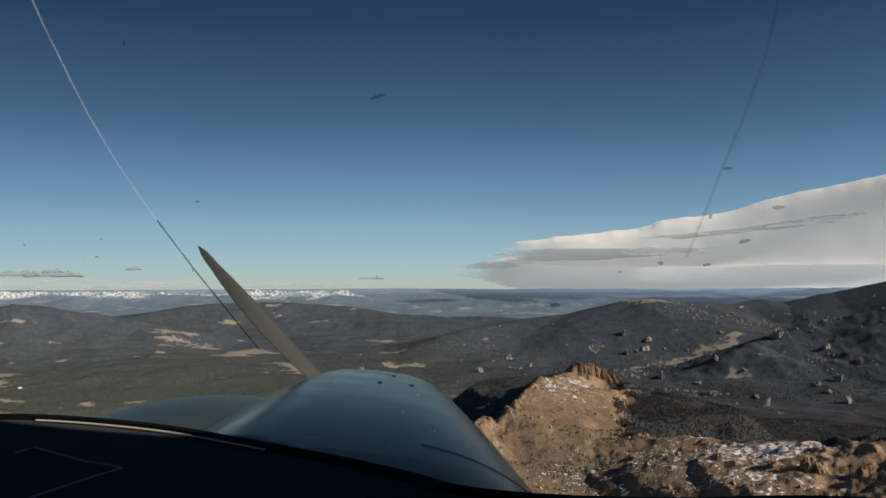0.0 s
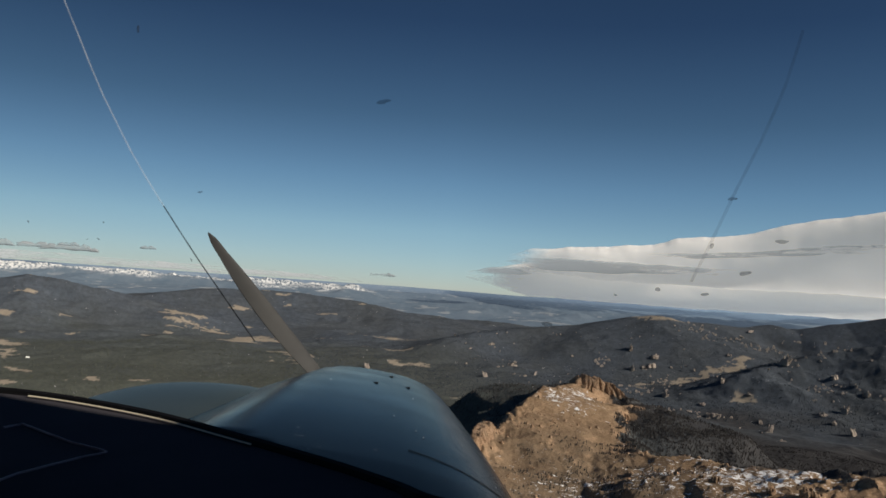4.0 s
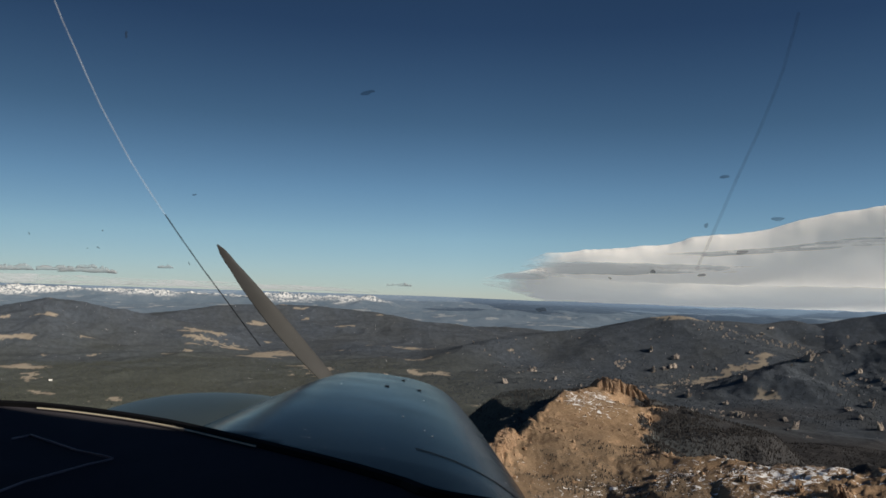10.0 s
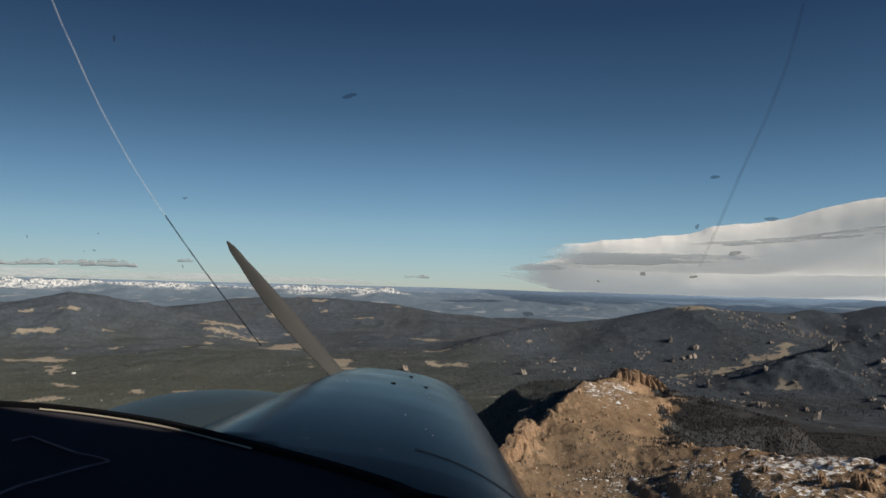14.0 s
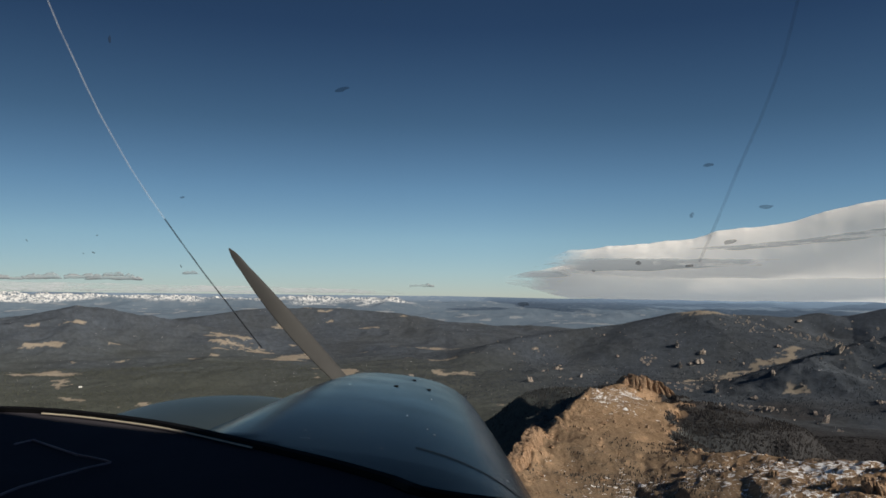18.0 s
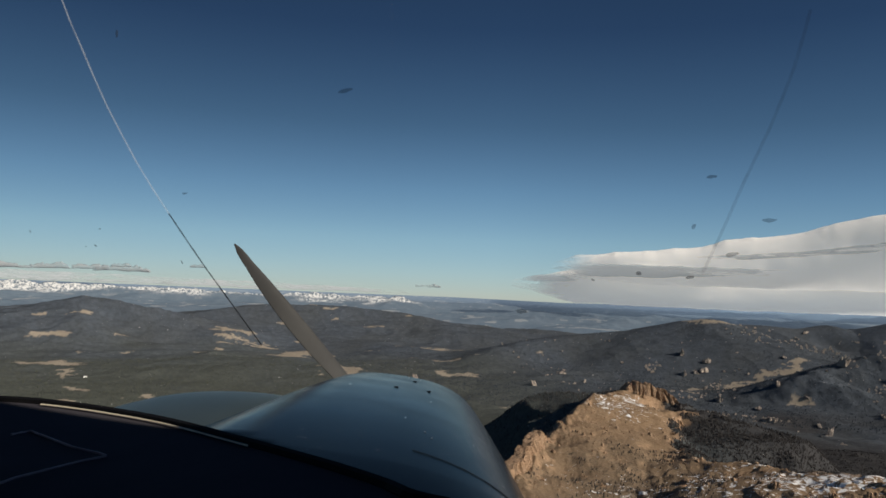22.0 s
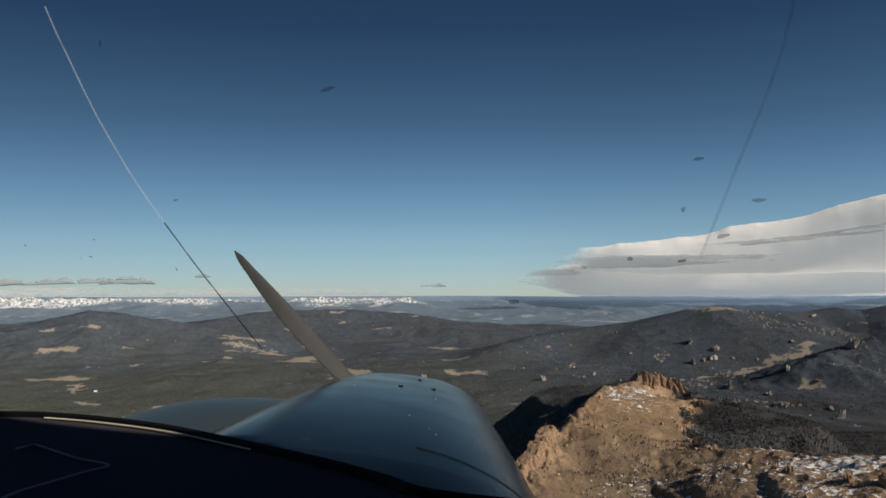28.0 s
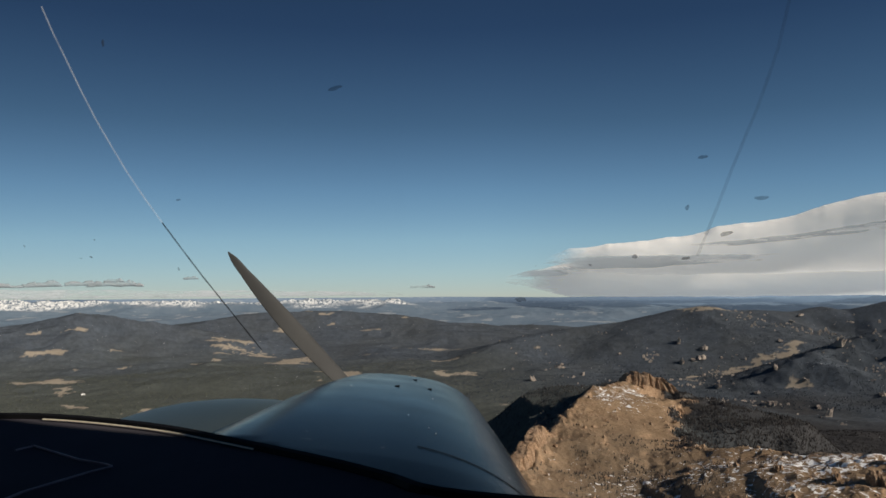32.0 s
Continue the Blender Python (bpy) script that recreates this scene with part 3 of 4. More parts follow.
forest("flank_forest", 24000, 1450, 2300, 14.5, 34, 5.6, wood_trees, 16, "dense dark conifer forest on the steep flank")
forest("slope_forest", 34000, 4300, 8500, -8, 34, 9.0, wood_trees, 7, "dark conifer forest on the far slopes", HAZED_NEEDLES)
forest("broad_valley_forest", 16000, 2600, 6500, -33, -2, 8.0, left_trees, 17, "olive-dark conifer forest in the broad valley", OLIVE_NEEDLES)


# ---- rock outcrops ----
def blade(bm, rng, x, y, z, w, d, h, lean, turn):
    """One split block of granite: a faceted, tapering hull with a broken top."""
    pts = []
    for level, shrinkage in ((0.0, 1.0), (0.45, 0.97), (0.8, 0.85), (1.0, 0.6)):
        for k in range(6):
            a = turn + k * math.pi / 3 + rng.uniform(-0.3, 0.3)
            r = shrinkage * rng.uniform(0.65, 1.1)
            up = level * h * (rng.uniform(0.75, 1.05) if level > 0.5 else 1.0)
            pts.append(bm.verts.new((x + w * r * math.cos(a) + lean * up, y + d * r * math.sin(a), z + up)))
    made = bmesh.ops.convex_hull(bm, input=pts)
    bmesh.ops.delete(bm, geom=list({v for v in made["geom_interior"] + made["geom_unused"] if isinstance(v, bmesh.types.BMVert)}), context="VERTS")


def outcrop_mesh(name, seed, tall, material):
    """A granite knob: a cluster of leaning blades and blocks, tallest in the middle."""
    rng = random.Random(seed)
    bm = bmesh.new()
    lean = rng.uniform(-0.3, 0.3)
    blade(bm, rng, 0, 0, -0.2, 0.66, 0.5, 0.2 + 0.12 * tall, 0.0, 0.0)
    for k in range(rng.randint(12, 17)):
        ox, oy = rng.uniform(-0.6, 0.6), rng.uniform(-0.45, 0.45)
        h = tall * rng.uniform(0.35, 1.0) * math.exp(-1.3 * (ox * ox + oy * oy)) * 1.05
        blade(bm, rng, ox, oy, -0.2, rng.uniform(0.10, 0.26), rng.uniform(0.10, 0.24), h + 0.2, lean + rng.uniform(-0.2, 0.2), rng.uniform(0, 3))
    mesh = bpy.data.meshes.new(name)
    bm.to_mesh(mesh)
    bm.free()
    mesh.materials.append(material)
    return mesh


TALL = (0.9, 1.3, 0.7, 1.8, 1.0, 1.5)
KNOBS = [outcrop_mesh("rock_outcrop", 40 + k, TALL[k % 6], ROCK if k < 6 else PALE_ROCK) for k in range(12)]


SUNLIT = "sunlit brown granite outcrop with deep vertical cracks on a hillside"
PALE = "pale weathered granite knob standing out of dark forest"


def outcrop(x, y, width, k, turn, label, lift=0.0, stretch=1.0):
    place = ground_at(x, y)
    scale = float(shrink(np.array([math.hypot(x, y)]))[0]) / math.hypot(x, y)
    ob = new("rock_outcrop", KNOBS[k % 6 + (6 if label == PALE else 0)])
    ob.matrix_world = Matrix.LocRotScale(place + Vector((0, 0, lift)), Euler((0, 0, turn)), Vector((width, width * 0.9, width * stretch)) * scale)
    return tagged(ob, label, "rock", "rock outcrops", "thing")


for x, y, w, k, s in ((850, 1915, 24, 1, 1.0), (500, 2072, 11, 3, 0.9), (648, 2052, 9, 1, 0.9), (478, 2072, 13, 5, 0.7), (630, 2040, 7, 3, 0.9), (430, 2050, 14, 2, 0.7),
                      (178, 1599, 13, 5, 0.9), (168, 1560, 10, 3, 0.9), (232, 1670, 12, 1, 0.8), (255, 1720, 8, 0, 0.8), (140, 1480, 10, 3, 0.8), (512, 1815, 12, 2, 0.7), (540, 1900, 12, 1, 0.7),
                      (470, 1170, 13, 4, 1), (555, 1060, 24, 1, 0.6), (600, 1015, 15, 1, 0.9), (520, 1095, 10, 5, 1), (400, 2015, 9, 0, 0.6), (330, 1910, 8, 2, 0.7)):
    outcrop(x, y, w, k, 0.6 * k + w, SUNLIT, -1.0, s)
for x, y, w, k, s in ((1219, 3067, 112, 3, 0.62), (1627, 4143, 110, 5, 0.45), (1574, 4751, 76, 1, 0.8), (1737, 3734, 50, 3, 1.1), (1551, 4251, 60, 0, 0.5), (2021, 4614, 66, 2, 0.6), (876, 6357, 120, 2, 0.6),
                      (2070, 6631, 150, 4, 0.6), (1990, 6560, 70, 5, 0.7), (2460, 5130, 112, 3, 0.7), (-156, 4826, 90, 3, 1.0), (1862, 6469, 70, 1, 1.2), (3369, 7949, 110, 2, 0.6), (2702, 4946, 100, 4, 0.7), (1932, 4793, 52, 5, 1.2),
                      (1165, 2764, 34, 0, 0.7), (1705, 4500, 58, 1, 0.6), (1838, 4040, 32, 5, 1.2), (2293, 4286, 70, 2, 0.8), (2458, 4393, 62, 3, 1.0), (2757, 4685, 70, 1, 0.9), (2187, 3801, 60, 3, 0.9), (2219, 4041, 50, 1, 0.9),
                      (2520, 4480, 44, 0, 1.0), (-224, 5596, 60, 3, 1.0), (2168, 6866, 90, 1, 0.8), (2023, 7118, 80, 3, 0.9), (923, 6535, 80, 0, 0.8), (2885, 7031, 90, 2, 0.7), (3593, 8252, 120, 0, 0.6), (579, 5469, 60, 3, 0.9)):
    outcrop(x, y, w * 0.44, k, 1.1 * k + w, PALE, -1.5, s)


def cliff(line, out, deep, seed, label):
    """A fluted granite wall along a line of points x, y, foot and top height; its face looks towards out."""
    line = np.array(line, float)
    run = np.concatenate([[0], np.cumsum(np.hypot(np.diff(line[:, 0]), np.diff(line[:, 1])))])
    cols = int(run[-1] / 1.0)
    u = np.linspace(0, run[-1], cols)
    x, y, low, high = (np.interp(u, run, line[:, k]) for k in range(4))
    ends = step(0, 0.10, u / run[-1]) * step(0, 0.10, 1 - u / run[-1])
    towers = fbm(u / 17, u * 0 + seed, seed, 3)
    high = low + (high - low) * (0.35 + 0.65 * ends) + 5.0 * towers + 2.5 * np.abs(rough2(u / 4.3, u * 0 + seed, seed + 5))
    up = np.concatenate([np.linspace(0, 1, 30), np.ones(12), np.linspace(1, 0.2, 6)])[:, None]
    back = np.concatenate([0.30 * np.linspace(0, 1, 30) ** 1.5, np.linspace(0.34, 0.9, 12), np.linspace(0.95, 1.0, 6)])[:, None]
    uu = np.broadcast_to(u, (len(up), cols))
    lean = uu + 5 * up
    clefts = np.abs(rough2(lean / 9, up * 0.7 + 0 * uu, seed + 11))
    cracks = np.abs(rough2(lean / 3.4, up * 1.6 + 0 * uu, seed + 13))
    ledges = rough2(uu / 14, up * 5.5 + 0 * uu, seed + 17)
    push = (5.5 * np.minimum(clefts, 0.55) * 1.8 + 2.6 * np.minimum(cracks, 0.5) * 1.6 + 1.5 * ledges - 3.0) * np.minimum(1, 2.2 - 2 * back)
    depth = deep * (0.25 + 0.75 * ends) * back - push
    z = low + (high - low) * up + (back > 0.32) * (1.6 * fbm(uu / 6, back * deep / 6 + 0 * uu, seed + 23, 3) + 1.5 * (back - 0.3))
    ox, oy = out
    verts = np.stack([x - ox * depth, y - oy * depth, z], -1).reshape(-1, 3)
    at = verts.mean(axis=0)
    ob = sheet("rock_crag", verts - at, grid_faces(len(up), cols), ROCK, False)
    ob.location = at
    return tagged(ob, label, "rock")


cliff(((440, 2092, -262, -226), (462, 2092, -264, -212), (490, 2088, -266, -205), (520, 2083, -270, -208), (552, 2074, -274, -218), (582, 2062, -278, -236), (604, 2046, -282, -258)), (0.22, -0.97), 40, 5, "fluted tan granite cliff crowning the bare hilltop")
cliff(((82, 1120, -296, -276), (100, 1200, -294, -258), (120, 1262, -292, -248), (142, 1350, -288, -246), (164, 1440, -282, -243), (186, 1512, -274, -247), (205, 1560, -270, -254)), (0.88, -0.47), 26, 7, "pale tan granite wall along the bare hill's rim")
rng = random.Random(61)
for k in range(60):
    x, y = rng.uniform(120, 760), rng.uniform(900, 2000)
    if land(np.array([x]), np.array([y]))[1][0] > 0.7:
        outcrop(x, y, rng.uniform(3, 8), k, k * 1.7, "low cluster of brown boulders on the bare hillside", -0.8, rng.uniform(0.5, 1.0))
rng = random.Random(77)
for k in range(150):
    far = rng.choice((0, 1, 1, 1, 1, 2))
    x, y = ((rng.uniform(700, 1700), rng.uniform(2000, 4200)), (rng.uniform(500, 3600), rng.uniform(5200, 8000)), (rng.uniform(1900, 3400), rng.uniform(4700, 6000)))[far]
    if abs(x) / y > 0.68:
        continue
    outcrop(x, y, (rng.uniform(4, 9), rng.uniform(7, 18), rng.uniform(6, 14))[far], k, k * 0.9, PALE, -2.0, rng.uniform(0.6, 1.2))


# ---- loose boulders on the bare hill ----
def boulders(count, seed):
    rng = np.random.default_rng(seed)
    x, y = rng.uniform(40, 900, count), rng.uniform(700, 2150, count)
    z, bare_here, _ = land(x, y)
    ok = (bare_here > 0.6) & (fbm(x / 70, y / 70, 141, 4) > 0.0)
    x, y, z = x[ok], y[ok], z[ok]
    n = len(x)
    size = rng.uniform(0.8, 2.2, n) * (1 + 1.6 * (rng.uniform(0, 1, n) > 0.93))
    shape = np.array([(1, 0, 0), (0, 1, 0), (-1, 0, 0), (0, -1, 0), (0, 0, 1), (0.6, 0.6, 0.7), (-0.6, 0.5, 0.6)])
    pts = np.stack([x, y, z], -1)[:, None] + size[:, None, None] * shape[None] * rng.uniform(0.6, 1.3, (n, 7, 3))
    tris = np.array([(0, 1, 5), (1, 6, 5), (1, 2, 6), (2, 3, 6), (3, 4, 6), (3, 0, 4), (0, 5, 4), (5, 6, 4)])
    faces = (np.arange(n)[:, None, None] * 7 + tris[None]).reshape(-1, 3)
    return tagged(sheet("boulders", pts.reshape(-1, 3), faces, ROCK, False), "loose brown boulders strewn over the bare hillside", "rocks", kind="stuff")


boulders(8500, 9)


def shards(count, seed):
    """Pale bare rock showing through the far woods: leaning slabs in loose strings."""
    rng = np.random.default_rng(seed)
    y = rng.uniform(2300, 8300, count)
    x = y * rng.uniform(0.24, 0.62, count)
    z = land(x, y)[0]
    ok = (fbm(x / 420, y / 420, 151, 4) > 0.45) & (meadow_cover(x, y) < 0.2)
    x, y, z = x[ok], y[ok], z[ok]
    n = len(x)
    wide = rng.uniform(0.6, 1.5, n) * (2 + y / 800)
    tall = wide * rng.uniform(0.6, 1.8, n)
    shape = np.array([(-1, -0.5, -0.4), (1, -0.5, -0.4), (0.9, 0.6, -0.4), (-0.9, 0.6, -0.4), (-0.5, -0.1, 0.8), (0.3, 0.1, 1.0), (0.7, 0.0, 0.5)])
    size = np.stack([wide, wide * 0.7, tall], -1)
    pts = np.stack([x, y, z], -1)[:, None] + size[:, None] * shape[None] * rng.uniform(0.6, 1.35, (n, 7, 3))
    tris = np.array([(0, 1, 4), (1, 5, 4), (1, 6, 5), (1, 2, 6), (2, 5, 6), (2, 3, 5), (3, 4, 5), (3, 0, 4)])
    faces = (np.arange(n)[:, None, None] * 7 + tris[None]).reshape(-1, 3)
    return tagged(sheet("rock_slabs", drawn_in(pts[..., 0], pts[..., 1], pts[..., 2]).reshape(-1, 3), faces, PALE_ROCK, False), "pale bare rock slabs showing through the forest", "rocks", kind="stuff")


shards(2200, 12)


# ---- a lone white house in the valley ----
def house(x, y):
    place = ground_at(x, y)
    s = float(shrink(np.array([math.hypot(x, y)]))[0]) / math.hypot(x, y)
    base = tagged(new("house"), "small white house in a forest clearing", "house")
    base.matrix_world = Matrix.LocRotScale(place, Euler((0, 0, 0.5)), Vector((s, s, s)))
    bm = bmesh.new()
    bmesh.ops.create_cube(bm, size=1.0, matrix=Matrix.Translation((0, 0, 3)) @ Matrix.Diagonal((20, 12, 9, 1)))
    part("wall", bm, WHITEWASH, base)
    bm = bmesh.new()
    pts = [bm.verts.new(p) for p in ((-11, -7, 7.4), (11, -7, 7.4), (11, 7, 7.4), (-11, 7, 7.4), (-11, 0, 11), (11, 0, 11))]
    for f in ((0, 1, 5, 4), (2, 3, 4, 5), (0, 4, 3), (1, 2, 5), (0, 3, 2, 1)):
        bm.faces.new([pts[i] for i in f])
    part("roof", bm, SHINGLE, base)


house(-2175, 4833)


# ---- clouds ----
def cloud_layer(name, parent, az0, az1, tops, bases, r, bulge, seed, material, label="", rough=0.045, gain=3.0, cap=1.0):
    """One stratum of a lens-shaped cloud; tops and bases are elevations in degrees by azimuth."""
    cols, rows = 420, 36
    az = np.linspace(az0, az1, cols)
    hi = np.interp(az, *zip(*tops))
    if rough == 0.045:
        hi = hi + rough * fbm(az * 0.9, az * 0 + seed, seed, 5, 0.55)
    else:
        wander = fbm(az * 1.1, az * 0 + seed, seed, 3, 0.5)
        hi = hi + rough * (np.abs(np.sin(az * 2.9 + 2.5 * wander)) + 0.5 * np.abs(np.sin(az * 7.3 + 4 * wander)) - 0.8)
    lo = np.interp(az, *zip(*bases)) + 0.05 * fbm(az * 0.7, az * 0 + seed, seed + 4, 4)
    t = np.linspace(-1, 1, rows)[:, None]
    edge_t = 1 - np.abs(t) ** 2.2
    ends = step(0, 0.12, (az - az0) / (az1 - az0)) * step(0, 0.03, (az1 - az) / (az1 - az0))
    mid, half = (hi + lo) / 2, (hi - lo) / 2
    a2 = np.broadcast_to(az, (rows, cols))
    ripple = fbm(a2 * 0.5, t * 2.2 + a2 * 0.12, seed + 7, 5, 0.55)
    e = mid + half * np.sin(t * math.pi / 2)
    far = r - bulge * np.sqrt(np.maximum(edge_t, 0)) * (0.5 + 0.5 * ends) * (1 + 0.015 * ripple)
    a, e = np.radians(a2), np.radians(e)
    verts = np.stack([far * np.sin(a), far * np.cos(a), far * np.tan(e)], -1)
    ob = sheet(name, verts.reshape(-1, 3), grid_faces(rows, cols), material)
    profile = edge_t
    if gain < 1.5:
        profile = 1.7 * (1 - np.abs(np.sin(t * math.pi / 2)))
        ends = step(0, 0.3, (az - az0) / (az1 - az0)) * step(0, 0.45, (az1 - az) / (az1 - az0))
    weight(ob, "cover", np.clip(profile * gain, 0, cap) * (0.25 + 0.75 * ends) + 0.02 * ripple)
    ob.parent = parent
    if label:
        ob["label"] = label
    return ob


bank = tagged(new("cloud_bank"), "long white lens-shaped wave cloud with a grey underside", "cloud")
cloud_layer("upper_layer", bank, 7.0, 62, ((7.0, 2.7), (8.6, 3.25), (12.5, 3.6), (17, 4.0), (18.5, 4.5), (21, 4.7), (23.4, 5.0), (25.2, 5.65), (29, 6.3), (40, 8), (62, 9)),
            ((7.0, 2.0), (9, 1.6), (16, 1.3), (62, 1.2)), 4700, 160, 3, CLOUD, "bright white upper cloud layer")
# Sheets set before the bank that paint its grey shading.
cloud_layer("middle_shade", bank, 6.2, 23, ((6.2, 2.2), (8.6, 2.75), (13, 2.8), (18, 2.7), (23, 2.6)), ((6.2, 1.7), (8.6, 1.7), (13, 1.75), (18, 2.0), (23, 2.2)), 4530, 20, 8, CLOUD_SHADE, "blue-grey band painted as cloud shade", gain=1.2, cap=0.66)
cloud_layer("shadow_band", bank, 14, 36, ((14, 3.2), (22, 3.7), (28, 4.4), (36, 5.2)), ((14, 2.95), (22, 3.3), (28, 3.8), (36, 4.2)), 4520, 10, 28, CLOUD_SHADE, "blue-grey band painted as cloud shade", gain=0.8, cap=0.42)
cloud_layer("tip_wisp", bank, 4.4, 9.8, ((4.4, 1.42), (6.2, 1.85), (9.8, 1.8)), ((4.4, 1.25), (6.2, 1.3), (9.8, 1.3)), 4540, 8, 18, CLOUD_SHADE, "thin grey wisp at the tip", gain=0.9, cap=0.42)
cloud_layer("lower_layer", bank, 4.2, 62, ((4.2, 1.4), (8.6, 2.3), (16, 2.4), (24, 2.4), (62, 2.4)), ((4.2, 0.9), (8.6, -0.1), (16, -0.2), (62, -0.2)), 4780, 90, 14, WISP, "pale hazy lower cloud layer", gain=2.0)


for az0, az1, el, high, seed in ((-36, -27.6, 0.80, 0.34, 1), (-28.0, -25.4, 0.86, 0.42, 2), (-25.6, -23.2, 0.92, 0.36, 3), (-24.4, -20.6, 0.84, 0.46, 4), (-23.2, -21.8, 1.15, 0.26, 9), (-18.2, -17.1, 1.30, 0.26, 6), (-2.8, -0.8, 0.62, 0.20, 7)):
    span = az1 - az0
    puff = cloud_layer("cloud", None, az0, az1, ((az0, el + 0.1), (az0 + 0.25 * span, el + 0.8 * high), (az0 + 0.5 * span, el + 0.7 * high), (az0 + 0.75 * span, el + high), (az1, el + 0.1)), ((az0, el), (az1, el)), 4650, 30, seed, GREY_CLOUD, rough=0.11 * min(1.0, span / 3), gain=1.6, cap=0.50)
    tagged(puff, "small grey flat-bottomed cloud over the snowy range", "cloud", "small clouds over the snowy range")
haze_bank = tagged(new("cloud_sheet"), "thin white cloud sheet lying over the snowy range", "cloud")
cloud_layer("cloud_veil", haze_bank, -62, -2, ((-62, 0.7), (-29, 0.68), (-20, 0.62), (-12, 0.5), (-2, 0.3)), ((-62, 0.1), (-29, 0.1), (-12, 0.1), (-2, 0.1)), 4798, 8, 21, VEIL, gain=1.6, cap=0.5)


# ---- the light aircraft around the eye ----
side, ahead, top = axes(0.4, 3.13, -1.24)
aircraft = tagged(new("light_aircraft"), "single-engined light aircraft with dark blue cowling and black glareshield", "aircraft")
aircraft.matrix_world = Matrix((side, ahead, top)).transposed().to_4x4()
LINE_X, LINE_TURN = -0.41, math.tan(radians(2.9))


def tube(bm, points, radius, sides=8):
    """A round bar along a line of points."""
    rings = []
    for i, p in enumerate(points):
        p = Vector(p)
        way = (Vector(points[min(i + 1, len(points) - 1)]) - Vector(points[max(i - 1, 0)])).normalized()
        u = way.cross(Vector((0.05, 0.1, 1.0))).normalized()
        v = way.cross(u)
        rings.append([bm.verts.new(p + radius * (math.cos(k * 2 * math.pi / sides) * u + math.sin(k * 2 * math.pi / sides) * v)) for k in range(sides)])
    for a, b in zip(rings, rings[1:]):
        for k in range(sides):
            bm.faces.new((a[k], a[(k + 1) % sides], b[(k + 1) % sides], b[k]))
    bm.faces.new(rings[0][::-1])
    bm.faces.new(rings[-1])


def loft(bm, sections, smooth=True):
    rings = [[bm.verts.new(p) for p in s] for s in sections]
    for a, b in zip(rings, rings[1:]):
        for k in range(len(a) - 1):
            bm.faces.new((a[k], a[k + 1], b[k + 1], b[k])).smooth = smooth
    return rings


# glareshield: the windshield's foot line, then the shelf running aft under it
FOOT_Z = -0.283
FOOT = ((-1.25, 1.40), (-1.0, 1.455), (-0.793, 1.443), (-0.677, 1.412), (-0.554, 1.355), (-0.436, 1.285), (-0.322, 1.196), (-0.231, 1.122), (-0.134, 1.04), (-0.057, 0.965), (-0.003, 0.906), (0.12, 0.93, -0.306), (0.30, 1.02, -0.345), (0.52, 1.06, -0.365), (0.85, 1.00, -0.38))


def foot(k):
    """A point on the smoothed foot line, k from 0 to 1."""
    f = k * (len(FOOT) - 1)
    i = min(int(f), len(FOOT) - 2)
    t = f - i
    p0, p1, p2, p3 = (Vector((*FOOT[max(0, min(len(FOOT) - 1, i + j))], FOOT_Z)[:3]) for j in (-1, 0, 1, 2))
    return 0.5 * ((2 * p1) + (p2 - p0) * t + (2 * p0 - 5 * p1 + 4 * p2 - p3) * t * t + (3 * p1 - p0 - 3 * p2 + p3) * t ** 3)


def foot_y(x):
    """How far forward the foot line lies at x."""
    return float(np.interp(x, [p[0] for p in FOOT], [p[1] for p in FOOT]))


# cowling: stations along the nose with half width, crown height and squareness
def cowl_section(y):
    k = (y - 1.0) / 1.85
    nose_in = max(0.0, (y - 2.62) / 0.33)
    half = 0.50 - 0.12 * k - 0.10 * nose_in ** 2
    crown = -0.298 - 0.137 * k ** 1.6 - 0.09 * nose_in ** 2.5
    cx = LINE_X + LINE_TURN * y
    pts = []
    for i in range(97):
        a = math.pi * i / 96
        c, s = math.cos(a), math.sin(a)
        px = -(half if c > 0 else half + 0.075 * (1 - k)) * math.copysign(abs(c) ** 0.62, c)
        pz = 0.36 * (abs(s) ** 0.62 - 1)
        z = crown + pz + 0.012 * math.exp(-(px / 0.13) ** 2)
        if px < 0:
            z -= (0.072 - 0.034 * k) * (1 - math.exp(-(px / 0.13) ** 2))
        lip = foot_y(cx + px) + 0.015
        if y < lip:
            z = min(z, max(-0.42, z - 1.2 * (lip - y)))
        pts.append((cx + px, y, z))
    return pts


bm = bmesh.new()
rings = loft(bm, [cowl_section(1.0 + 1.95 * i / 110) for i in range(111)])
bm.faces.new(rings[-1])
cowling = part("cowling", bm, COWL, aircraft, "glossy dark blue engine cowling")

# lower cheek on the far side of the nose
bm = bmesh.new()
cheek = []
for i in range(21):
    k = i / 20
    y = 1.5 + 1.2 * k
    cx = LINE_X + LINE_TURN * y
    ring = []
    for j in range(17):
        a = math.pi * j / 16
        ring.append((cx - 0.36 + 0.02 * k - (0.24 - 0.05 * k) * math.cos(a), y, -0.425 - 0.04 * k + (0.035 + 0.02 * math.sin(math.pi * k)) * (math.sin(a) ** 0.7) - 0.12 * k ** 6))
    cheek.append(ring)
loft(bm, cheek)
part("cheek_fairing", bm, CHEEK, aircraft, "pale reflecting side fairing")

# panel seam, latch and rivets on the cowling
bm = bmesh.new()
seam = []
for i in range(13):
    s = cowl_section(1.30 - 0.008 * i)
    seam.append(Vector(s[60 + 2 * i]) + Vector((0, 0, 0.0012)))
tube(bm, seam, 0.0007, 6)
part("panel_seam", bm, RUBBER, cowling)
